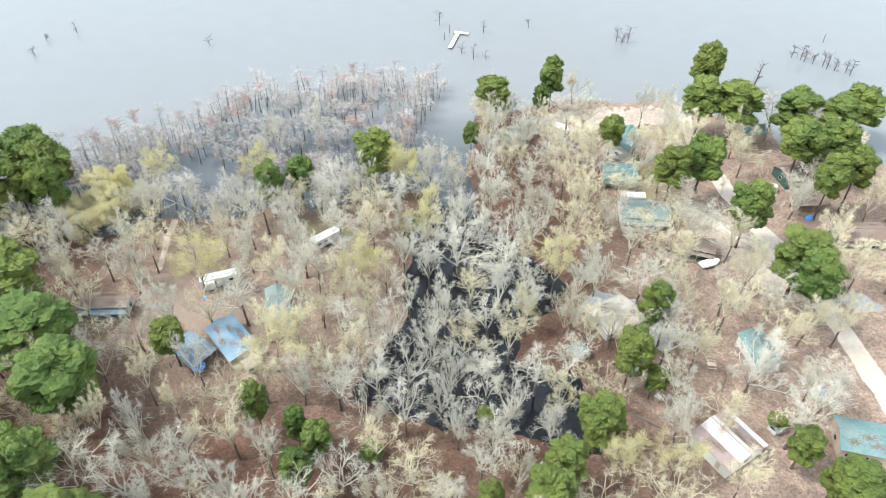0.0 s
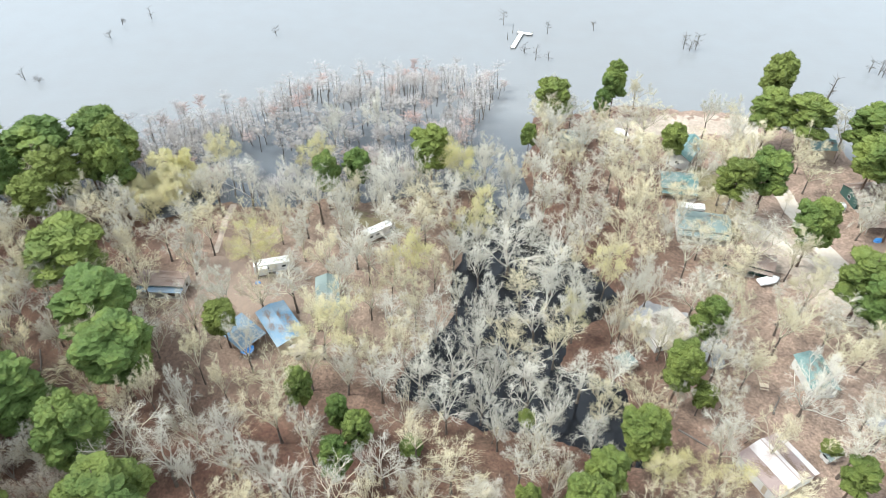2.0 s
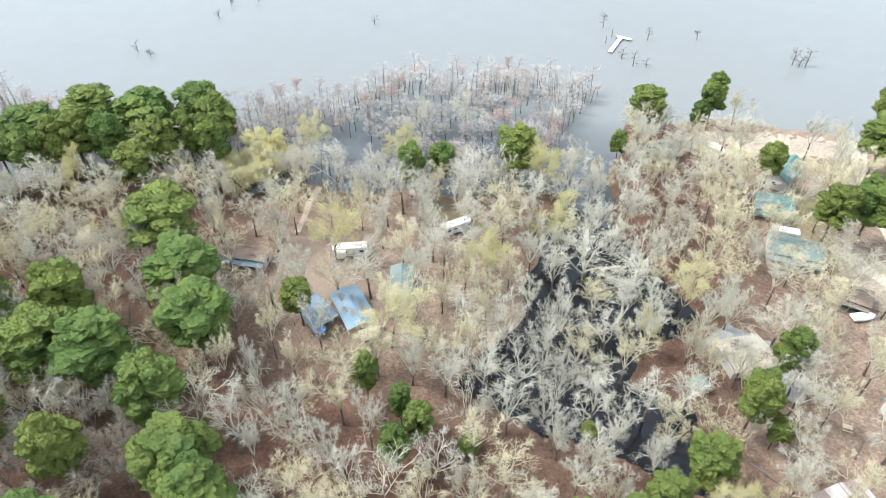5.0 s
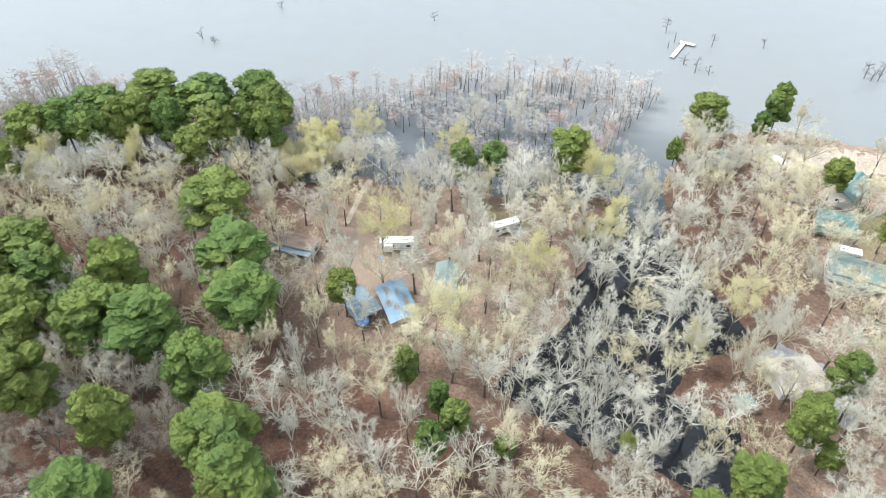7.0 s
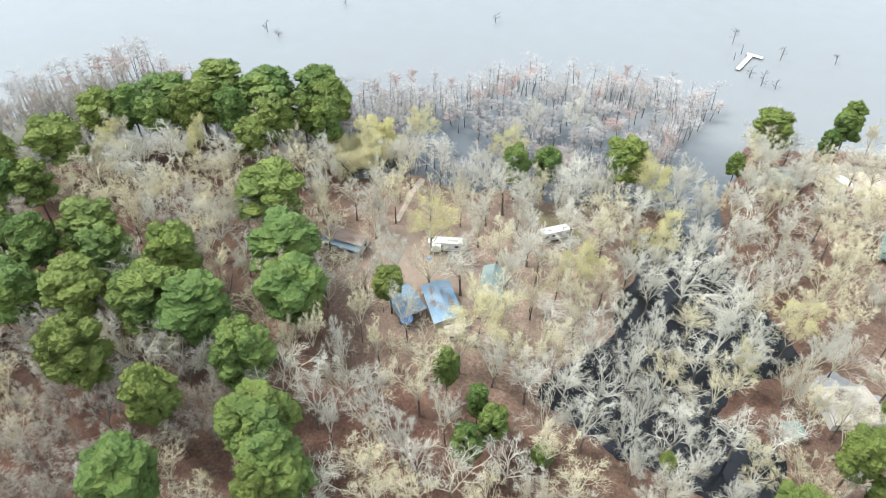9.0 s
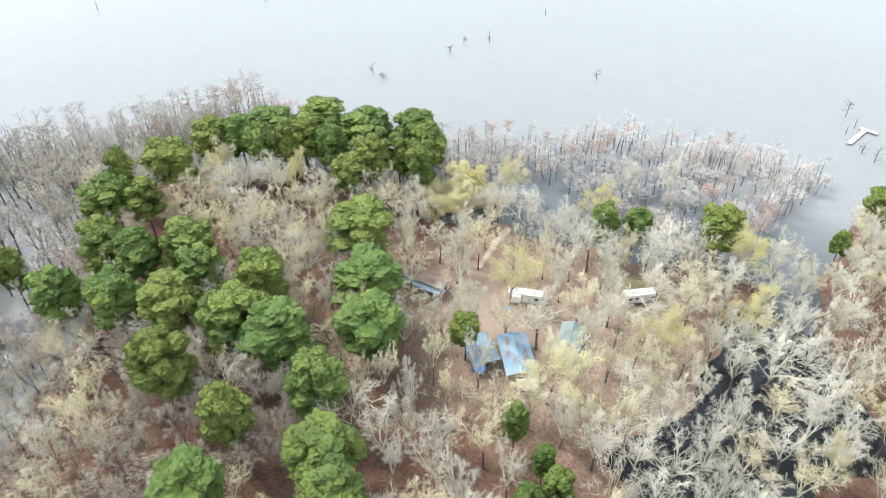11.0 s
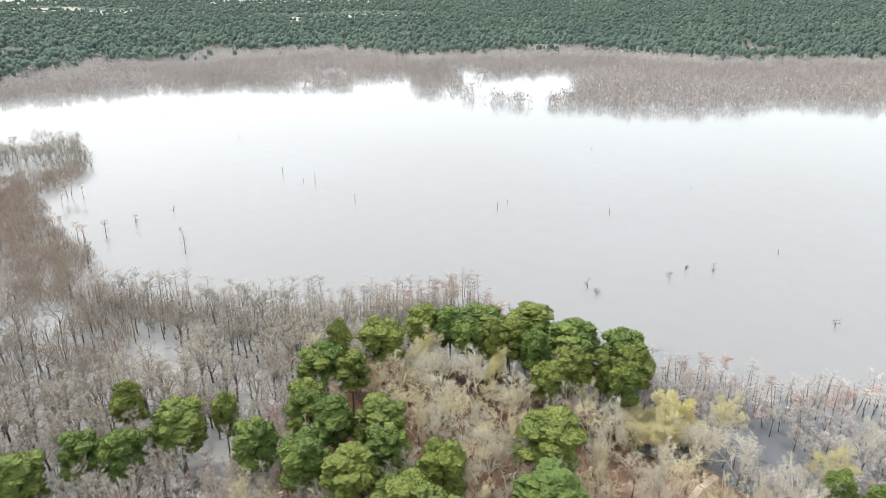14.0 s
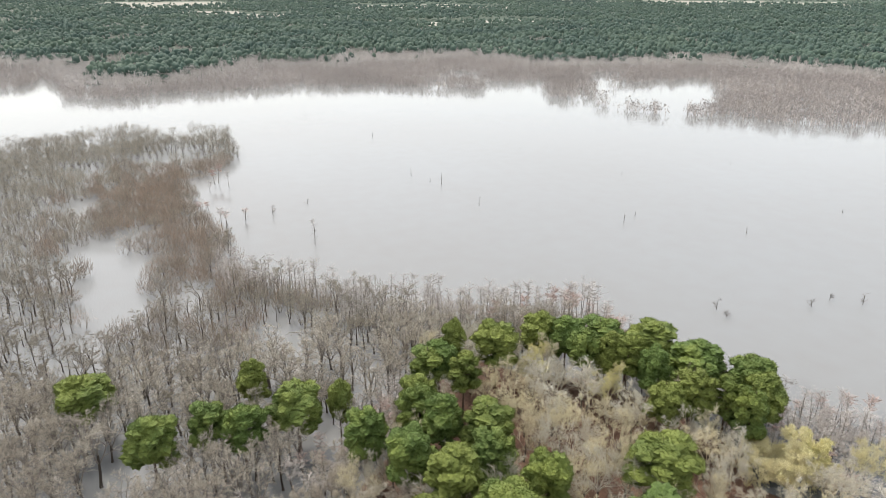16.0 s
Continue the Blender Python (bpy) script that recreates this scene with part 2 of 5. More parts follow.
class Geo:
    """Triangles gathered piece by piece."""

    def __init__(self):
        self.v, self.f, self.n = [], [], 0

    def put(self, v, f):
        self.v.append(np.asarray(v, float).reshape(-1, 3))
        self.f.append(np.asarray(f, int).reshape(-1, 3) + self.n)
        self.n += len(self.v[-1])

    def tube(self, pts, radii, sides):
        pts = np.asarray(pts, float)
        d = np.gradient(pts, axis=0)
        d /= np.linalg.norm(d, axis=1)[:, None] + 1e-9
        ref = np.array([1.0, 0, 0]) if abs(d[0, 0]) < 0.7 else np.array([0, 1.0, 0])
        a = np.cross(d, ref)
        a /= np.linalg.norm(a, axis=1)[:, None] + 1e-9
        b = np.cross(d, a)
        ang = np.arange(sides) * 2 * np.pi / sides
        ring = pts[:, None] + np.asarray(radii)[:, None, None] * (np.cos(ang)[None, :, None] * a[:, None] + np.sin(ang)[None, :, None] * b[:, None])
        i, j = np.meshgrid(np.arange(len(pts) - 1), np.arange(sides), indexing="ij")
        k = (j + 1) % sides
        q = np.stack([i * sides + j, i * sides + k, (i + 1) * sides + k, (i + 1) * sides + j], -1).reshape(-1, 4)
        self.put(ring, np.concatenate([q[:, [0, 1, 2]], q[:, [0, 2, 3]]]))

    def tubes(self, lines, radii, sides):
        """Many limbs at once: lines (count, points, 3), radii (count, points)."""
        n, k, _ = lines.shape
        d = unit(np.gradient(lines, axis=1))
        ref = np.where(np.abs(d[:, :1, :1]) < 0.7, np.array([1.0, 0, 0]), np.array([0, 1.0, 0]))
        a = unit(np.cross(d, np.broadcast_to(ref, d.shape)))
        b = np.cross(d, a)
        ang = np.arange(sides) * 2 * np.pi / sides
        ring = lines[:, :, None] + radii[:, :, None, None] * (np.cos(ang)[:, None] * a[:, :, None] + np.sin(ang)[:, None] * b[:, :, None])
        i, j = np.meshgrid(np.arange(k - 1), np.arange(sides), indexing="ij")
        h = (j + 1) % sides
        q = np.stack([i * sides + j, i * sides + h, (i + 1) * sides + h, (i + 1) * sides + j], -1).reshape(-1, 4)
        q = (q[None] + (np.arange(n) * k * sides)[:, None, None]).reshape(-1, 4)
        self.put(ring, np.concatenate([q[:, [0, 1, 2]], q[:, [0, 2, 3]]]))

    def spikes(self, base, way, length, width, sides=3):
        """Tapering twigs: pyramids (3) or thin blades (2)."""
        base, way = np.atleast_2d(np.asarray(base, float)), np.atleast_2d(np.asarray(way, float))
        way = way / (np.linalg.norm(way, axis=1)[:, None] + 1e-9)
        ref = np.where(np.abs(way[:, :1]) < 0.7, np.array([[1.0, 0, 0]]), np.array([[0, 1.0, 0]]))
        a = np.cross(way, ref)
        a /= np.linalg.norm(a, axis=1)[:, None] + 1e-9
        b = np.cross(way, a)
        w = np.broadcast_to(np.asarray(width, float), (len(base),))[:, None] / 2
        tip = base + way * np.broadcast_to(np.asarray(length, float), (len(base),))[:, None]
        k = np.arange(len(base))
        if sides == 2:
            v = np.stack([base - a * w, base + a * w, tip], 1)
            f = np.stack([3 * k, 3 * k + 1, 3 * k + 2], 1)
        else:
            v = np.stack([base + a * w, base + (-0.5 * a + 0.87 * b) * w, base + (-0.5 * a - 0.87 * b) * w, tip], 1)
            f = np.concatenate([np.stack([4 * k + p, 4 * k + q, 4 * k + 3], 1) for p, q in ((0, 1), (1, 2), (2, 0))])
        self.put(v, f)

    def arrays(self):
        return np.concatenate(self.v), np.concatenate(self.f)


def unit(v):
    v = np.asarray(v, float)
    return v / (np.linalg.norm(v, axis=-1, keepdims=True) + 1e-9)


def sprout(rng, lines, lengths, count, first, spread, share, points, lift, wander):
    """Side shoots along limbs: count on each, past the share first of it, leaving at spread degrees."""
    n, k, _ = lines.shape
    t = first + (1 - first) * (np.arange(count)[None] + rng.uniform(0, 1, (n, count))) / count
    at = t * (k - 1)
    i = np.minimum(at.astype(int), k - 2)
    u = (at - i)[..., None]
    row = np.arange(n)[:, None]
    a, b = lines[row, i], lines[row, i + 1]
    base, way = (a + (b - a) * u).reshape(-1, 3), unit(b - a).reshape(-1, 3)
    side = unit(np.cross(way, rng.normal(0, 1, way.shape)))
    phi = np.radians(rng.uniform(*spread, len(way)))[:, None]
    way = unit(way * np.cos(phi) + side * np.sin(phi) + np.array([0, 0, lift]))
    ln = (np.repeat(lengths, count) * rng.uniform(*share, len(way)) * (1.15 - 0.55 * t.ravel()))
    out = [base]
    for _ in range(points - 1):
        out.append(out[-1] + way * (ln / (points - 1))[:, None])
        way = unit(way + rng.normal(0, wander, way.shape) + np.array([0, 0, lift * 0.5]))
    return np.stack(out, 1), ln


def bare_tree(rng, high, wide, leaders=5, limbs=6, branches=5, twigs=6, sprays=4, fork=0.34, buds=0, thick=1.0, blade=0.036, tilt=44, coarse=False, bud=1.0):
    """A leafless hardwood: trunk, sweeping leaders, limbs, branches, and a haze of fine twigs; opening buds if any."""
    stem, wood, fine, leaf = Geo(), Geo(), Geo(), Geo()
    lean = rng.normal(0, 0.05, 2)
    r0 = 0.0125 * high * thick
    s = np.linspace(0, 1, 5)
    top = fork * high
    trunk = np.stack([lean[0] * top * s + rng.normal(0, 0.08, 5) * s, lean[1] * top * s + rng.normal(0, 0.08, 5) * s, top * s], 1)
    turn = rng.uniform(0, 6.3)
    main, size = [], []
    for i in range(leaders):
        a, off = turn + i * 2.4 + rng.normal(0, 0.3), math.radians(rng.uniform(0.45, 1.0) * tilt if i else 8)
        way = np.array([math.cos(a) * math.sin(off), math.sin(a) * math.sin(off), math.cos(off)])
        ln = (high - top) * rng.uniform(0.72, 0.92) * (1.0 if i == 0 else 0.98)
        p = [np.array([np.interp(q, s, trunk[:, k]) for k in range(3)]) for q in [1.0 if i == 0 else rng.uniform(0.68, 1.0)]]
        for _ in range(6):
            p.append(p[-1] + way * ln / 6)
            way = unit(way + rng.normal(0, 0.13, 3) + np.array([0, 0, 0.07]))
        main.append(p)
        size.append(ln)
    main, size = np.array(main), np.array(size)
    second, len2 = sprout(rng, main, size, limbs, 0.22, (28, 62), (0.34, 0.56), 5, 0.12, 0.16)
    third, len3 = sprout(rng, second, len2, branches, 0.2, (25, 60), (0.36, 0.6), 3, 0.10, 0.2)
    tw, len4 = sprout(rng, third, len3, twigs, 0.15, (20, 60), (0.45, 0.75), 2, 0.06, 0.0)
    # fit the crown to its radius and height
    mid = trunk[-1, :2]
    reach = np.percentile(np.hypot(tw[:, 1, 0] - mid[0], tw[:, 1, 1] - mid[1]), 94)
    kx, kz = wide * 0.93 / reach, (high - top) * 0.97 / (np.percentile(tw[:, 1, 2], 99.5) - top)
    for q in (main, second, third, tw):
        q[..., :2] = mid + (q[..., :2] - mid) * kx
        q[..., 2] = np.where(q[..., 2] > top, top + (q[..., 2] - top) * kz, q[..., 2])
    stem.tube(trunk, r0 * np.array([1.5, 1.05, 0.95, 0.88, 0.8]), 6)
    wood.tubes(main, r0 * np.outer(np.full(len(main), 0.72), [1, 0.82, 0.66, 0.52, 0.38, 0.25, 0.1]), 4)
    wood.tubes(second, r0 * 0.36 * np.array([[1, 0.8, 0.6, 0.4, 0.15]]).repeat(len(second), 0), 3)
    if coarse:
        wood.spikes(third[:, 0], third[:, -1] - third[:, 0], np.linalg.norm(third[:, -1] - third[:, 0], axis=1), r0 * 0.32, 2)
    else:
        wood.tubes(third, r0 * 0.19 * np.array([[1, 0.7, 0.25]]).repeat(len(third), 0), 3)
    bb, bd = tw[:, 0], tw[:, 1] - tw[:, 0]
    bl = np.linalg.norm(bd, axis=1)
    bd = unit(bd)
    fine.spikes(bb, bd, bl, max(0.05, blade * 1.3), 2)
    k = np.repeat(np.arange(len(bb)), sprays)
    sb = bb[k] + bd[k] * (bl[k] * rng.uniform(0.15, 1.0, len(k)))[:, None]
    sd = unit(0.85 * bd[k] + np.array([0, 0, 0.1]) + rng.normal(0, 0.5, (len(k), 3)))
    fine.spikes(sb, sd, rng.uniform(0.35, 0.95, len(k)) * (1 + 3 * blade), blade, 2)
    if buds:
        q = rng.integers(0, len(sb), buds)
        c = sb[q] + sd[q] * rng.uniform(0.1, 1.1, buds)[:, None] + rng.normal(0, 0.12, (buds, 3))
        leaf.spikes(c, rng.normal(0, 1, (buds, 3)), bud * rng.uniform(0.13, 0.26, buds), bud * rng.uniform(0.09, 0.18, buds), 2)
    return stem.arrays(), wood.arrays(), fine.arrays(), leaf.arrays() if buds else None


def cypress(rng, high, wide, twigs=46, sprays=6, blade=0.045):
    """A slender flooded cypress: straight flared trunk, short rising twigs, a ragged rounded top."""
    wood, fine = Geo(), Geo()
    lean = rng.normal(0, 0.035, 2) * high
    s = np.linspace(0, 1, 5)
    trunk = np.stack([lean[0] * s, lean[1] * s, high * 0.95 * s - 0.8 * (1 - s)], 1)
    wood.tube(trunk, 0.008 * high * np.array([2.2, 1.0, 0.75, 0.45, 0.12]), 5)
    low = rng.uniform(0.48, 0.68)
    v = rng.uniform(0, 1, twigs) ** 0.7
    u = low + (1 - low) * v
    base = np.stack([lean[0] * u, lean[1] * u, high * 0.93 * u], 1)
    a = rng.uniform(0, 6.3, twigs)
    way = unit(np.stack([np.cos(a), np.sin(a), rng.uniform(0.15, 0.9, twigs)], 1))
    reach = 1.25 * wide * rng.uniform(0.5, 1.1, twigs) * (0.3 + 0.7 * np.sqrt(v)) * np.clip(1.9 - 1.2 * v, 0.5, 1)
    wood.spikes(base, way, reach, 0.045, 2)
    k = np.repeat(np.arange(twigs), sprays)
    w = rng.uniform(0.2, 1.0, len(k))[:, None]
    fine.spikes(base[k] + way[k] * reach[k][:, None] * w, unit(0.5 * way[k] + rng.normal(0, 0.45, (len(k), 3)) + np.array([0, 0, 0.5])), rng.uniform(0.35, 0.9, len(k)), blade, 2)
    return wood.arrays(), fine.arrays()


def brush(rng, high, wide, blades, low=0.25, stems=3):
    """Dense flooded brush: rising twigs in a ragged dome."""
    wood, fine = Geo(), Geo()
    for _ in range(stems):
        a = rng.uniform(0, 6.3)
        wood.spikes([[0, 0, -0.4]], [[0.25 * math.cos(a), 0.25 * math.sin(a), 1.0]], high * 0.8, 0.22, 3)
    a, q, u = rng.uniform(0, 6.3, blades), rng.uniform(0, 1, blades) ** 0.5, rng.uniform(low, 0.85, blades)
    roof = np.sqrt(np.clip(1 - 0.8 * q * q, 0, 1))
    at = np.stack([np.cos(a) * q * wide, np.sin(a) * q * wide, high * u * roof], 1)
    fine.spikes(at, np.stack([np.cos(a) * 0.3 * q, np.sin(a) * 0.3 * q, np.ones(blades)], 1) + rng.normal(0, 0.22, (blades, 3)), rng.uniform(1.0, 2.6, blades), rng.uniform(0.06, 0.14, blades), 2)
    return wood.arrays(), fine.arrays()


def lump(cuts):
    """The points and faces of a small ball."""
    bm = bmesh.new()
    bmesh.ops.create_icosphere(bm, subdivisions=cuts, radius=1.0)
    v, f = np.array([q.co[:] for q in bm.verts]), np.array([[q.index for q in p.verts] for p in bm.faces])
    bm.free()
    return v, f


def pine(rng, high, wide, lobes=30, needles=12000):
    """A loblolly pine: long bare trunk, limbs, and a crown of crowded rounded heads, rough with needle tufts."""
    wood, leaf = Geo(), Geo()
    lean = rng.normal(0, 0.03, 2) * high
    s = np.linspace(0, 1, 6)
    trunk = np.stack([lean[0] * s * s, lean[1] * s * s, high * 0.93 * s], 1)
    wood.tube(trunk, 0.0125 * high * np.array([1.35, 1, 0.85, 0.7, 0.45, 0.1]), 7)
    heart = np.array([lean[0] * 0.5, lean[1] * 0.5, high * 0.615])
    size = np.array([wide * 0.6, wide * 0.6, high * 0.275])
    turn = rng.uniform(0, 6.3)
    ball, faces = lump(3)
    skin = []
    for i in range(lobes):
        z = 1 - 1.7 * (i + 0.5) / lobes
        a = i * 2.39996 + turn + rng.normal(0, 0.25)
        flat = math.sqrt(max(0.0, 1 - z * z))
        c = heart + np.array([math.cos(a) * flat, math.sin(a) * flat, z]) * size * rng.uniform(0.72, 1.15)
        h = min(max(c[2] - 0.4 * math.hypot(c[0] - heart[0], c[1] - heart[1]), high * 0.4), high * 0.9)
        c0 = np.array([np.interp(h / (high * 0.93), s, trunk[:, k]) for k in range(3)])
        wood.tube([c0, (c0 + c) / 2 - np.array([0, 0, 0.2]), c], 0.0045 * high * np.array([1, 0.7, 0.3]), 4)
        big = wide * rng.uniform(0.29, 0.43)
        swell = np.zeros(len(ball))
        for k, amp in ((1.8, 0.10), (2.6, 0.09), (3.8, 0.07), (6.5, 0.06), (9.0, 0.06)):
            swell += amp * np.sin(ball @ (unit(rng.normal(0, 1, 3)) * k) * 2 + rng.uniform(0, 6.3))
        reach = 0.88 + swell + rng.uniform(-0.13, 0.13, len(ball))
        v = c + ball * np.maximum(reach, 0.3)[:, None] * big * np.array([1, 1, 0.8])
        leaf.put(v, faces[ball[faces].mean(1)[:, 2] > -0.72])
        skin.append(np.concatenate([v, ball], 1)[ball[:, 2] > -0.5])
    skin = np.concatenate(skin)
    q = skin[rng.integers(0, len(skin), needles)]
    leaf.spikes(q[:, :3] - q[:, 3:] * 0.1, q[:, 3:] + rng.normal(0, 0.5, (needles, 3)) + np.array([0, 0, 0.2]), rng.uniform(0.3, 0.75, needles), 0.09, 2)
    return wood.arrays(), leaf.arrays()


def tree_thing(name, parts, mats, label, category, at=(0, 0, 0)):
    """An empty at the foot with trunk and crown meshes under it."""
    ob = new(name)
    ob.empty_display_size = 0.3
    for nm, geo, mat in zip(("trunk", "branchwork", "crown", "young_foliage") if len(parts) > 2 else ("trunk", "crown"), parts, mats):
        if geo is not None:
            c = new(nm, tri_mesh(nm, geo[0], geo[1], mat))
            c.parent = ob
            if name == "pine_tree":
                c.data.shade_flat()
    tagged(ob, label, category)
    ob.location = at
    return ob


def grown(kinds, rng, rows, group, full=1.0):
    """Sets copies of the model trees at rows of x, y, height, crown radius."""
    for i, (x, y, high, wide) in enumerate(rows):
        model, h0, w0 = kinds[i % len(kinds)]
        m = pose(x, y, height(x, y) - 0.15, 0, 0, rng.uniform(0, 360))
        ob = copy_thing(model, m)
        ob.scale = (full * wide / w0, full * wide / w0, high / h0)
        tagged(ob, group=group)


def joined(name, models, rows, mats, label, category):
    """Woodland past counting: models (wood, fine) repeated at rows of x, y, z, turn, scale, as one object."""
    vs, fs, ix, n = [], [], [], 0
    for i, (x, y, z, turn, sx, sz) in enumerate(rows):
        c, s = math.cos(turn), math.sin(turn)
        for j, (v, f) in enumerate(models[i % len(models)]):
            w = np.empty_like(v)
            w[:, 0], w[:, 1], w[:, 2] = (v[:, 0] * c - v[:, 1] * s) * sx + x, (v[:, 0] * s + v[:, 1] * c) * sx + y, v[:, 2] * sz + z
            vs.append(w)
            fs.append(f + n)
            ix.append(np.full(len(f), j))
            n += len(v)
    ob = new(name, tri_mesh(name, np.concatenate(vs), np.concatenate(fs), *mats, idx=np.concatenate(ix)))
    return tagged(ob, label, category, kind="stuff")


# ---- the lie of the land ----
LAND = [(-181, 80), (-176, 95), (-166, 104), (-160, 116), (-145, 128), (-124, 138), (-104, 134), (-92, 132), (-78, 138.5), (-60, 139), (-43, 144), (-30, 146),
        (-17, 153), (-5, 155), (-6.4, 150), (-13.4, 138), (-11.6, 123), (-9.2, 106), (-20, 91), (-21, 82), (-17, 79), (-7, 78.5), (-1, 76), (16, 73),
        (29, 73), (26, 81), (23, 88), (15, 93.5), (14.3, 103), (25, 116), (21, 122), (10.3, 139), (5, 151), (4, 176), (7, 194), (16, 198.5), (27, 204),
        (50, 207), (70, 204), (80, 203), (97, 186)]
LAND += [(98, 172), (124, 168), (420, 176), (420, -320), (-160, -320), (-112, -80), (-114, 8), (-121, 18), (-128, 30), (-136, 47), (-145, 60), (-165, 72)]
FAR_LAND = [(-5200, -700), (-1700, -220), (-1377, -155), (-1291, -60), (-973, 27), (-1031, 101), (-1203, 199), (-1093, 301), (-1196, 391), (-1132, 451), (-1175, 638), (-946, 669), (-914, 878),
            (-765, 968), (-648, 1021), (-300, 1400), (900, 1800), (5200, 2200), (5200, 5200), (-5200, 5200)]


def inside_by(poly, x, y):
    """How far points lie inside a polygon (minus: outside), in metres."""
    x, y = np.asarray(x, float), np.asarray(y, float)
    best, odd = np.full(x.shape, 1e9), np.zeros(x.shape, bool)
    for (ax, ay), (bx, by) in zip(poly, poly[1:] + poly[:1]):
        dx, dy = bx - ax, by - ay
        t = np.clip(((x - ax) * dx + (y - ay) * dy) / (dx * dx + dy * dy), 0, 1)
        best = np.minimum(best, np.hypot(x - ax - t * dx, y - ay - t * dy))
        if dy:
            odd ^= ((ay > y) != (by > y)) & (x < ax + (y - ay) / dy * dx)
    return np.where(odd, best, -best)


def heights(x, y):
    x, y = np.asarray(x, float), np.asarray(y, float)
    wob = 1.6 * np.sin(0.21 * x + 0.7 * np.sin(0.13 * y)) + 1.2 * np.sin(0.27 * y + 0.9 * np.sin(0.17 * x)) + 0.6 * np.sin(0.9 * x + 0.5 * y)
    d = inside_by(LAND, x, y) + wob
    near = np.clip(np.where(d > 0, 0.16 * d, 0.11 * d), -1.6, 1.3)
    near += np.where(near > 0.9, 0.12 * np.sin(0.35 * x + 0.2 * y) + 0.08 * np.sin(0.8 * y - 0.5 * x), 0)
    far = np.clip(0.03 * inside_by(FAR_LAND, x, y), -1.6, 1.0)
    rise = np.clip((np.hypot(x, y) - 1700) / 3200, 0, 1)
    return np.maximum(near, far) + np.where(far > 0, 68 * rise * rise * (3 - 2 * rise), 0)


def height(x, y):
    return float(heights(x, y))


def open_land(x, y):
    """Farmland beyond the far forest: x, y, half length across the view, half depth."""
    out = np.zeros(np.shape(x), bool)
    for a, b, across, deep in ((-3750, 330, 330, 260), (-2950, 510, 230, 130), (-2960, 3150, 900, 330), (-2250, 1250, 330, 130), (-3300, 1500, 420, 160)):
        ux, uy = unit(np.array([a, b]))
        f, s = (x - a) * ux + (y - b) * uy, (x - a) * -uy + (y - b) * ux
        out |= (s / across) ** 2 + ((f + 60 * np.sin(s * 0.011 + a)) / deep) ** 2 < 1
    return out


def grid_ground():
    def axis(lo, hi, step, far):
        out, s = [], step
        a = hi
        while a < far:
            s *= 1.09
            a = min(a + s, far)
            out.append(a)
        b, s, left = lo, step, []
        while b > -far:
            s *= 1.09
            b = max(b - s, -far)
            left.append(b)
        return np.array(left[::-1] + list(np.arange(lo, hi + 0.01, step)) + out)

    xs, ys = axis(-200, 135, 2.0, 4900), axis(10, 215, 2.0, 4900)
    gx, gy = np.meshgrid(xs, ys)
    z = heights(gx.ravel(), gy.ravel())
    v = np.stack([gx.ravel(), gy.ravel(), z], 1)
    i, j = np.meshgrid(np.arange(len(ys) - 1), np.arange(len(xs) - 1), indexing="ij")
    a = (i * len(xs) + j).ravel()
    f = np.stack([a, a + 1, a + 1 + len(xs), a + len(xs)], 1)
    c = v[f].mean(1)
    r = np.hypot(c[:, 0], c[:, 1])
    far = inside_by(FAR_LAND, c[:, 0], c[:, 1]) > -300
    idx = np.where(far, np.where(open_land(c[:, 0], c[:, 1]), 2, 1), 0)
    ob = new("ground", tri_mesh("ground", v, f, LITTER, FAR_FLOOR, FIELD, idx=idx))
    ob.data.shade_smooth()
    return tagged(ob, "flat wooded ground under reddish-brown fallen leaves", "ground", kind="structure")


ground = grid_ground()


def flat_sheet(name, outline, z, mat, label, category, kind="structure"):
    bm = bmesh.new()
    bm.faces.new([bm.verts.new((x, y, z)) for x, y in outline])
    bmesh.ops.triangulate(bm, faces=bm.faces[:])
    ob = part(name, bm, mat, None)
    return tagged(ob, label, category, kind=kind)


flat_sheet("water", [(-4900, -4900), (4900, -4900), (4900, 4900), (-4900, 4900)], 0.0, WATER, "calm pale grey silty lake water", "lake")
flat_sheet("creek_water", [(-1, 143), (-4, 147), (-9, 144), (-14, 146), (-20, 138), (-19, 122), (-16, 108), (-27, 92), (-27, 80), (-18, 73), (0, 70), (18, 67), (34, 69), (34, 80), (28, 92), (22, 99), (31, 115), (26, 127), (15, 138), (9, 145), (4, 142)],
           0.03, CREEK, "still flooded creek among bare trees, coloured dark for their shade", "creek")


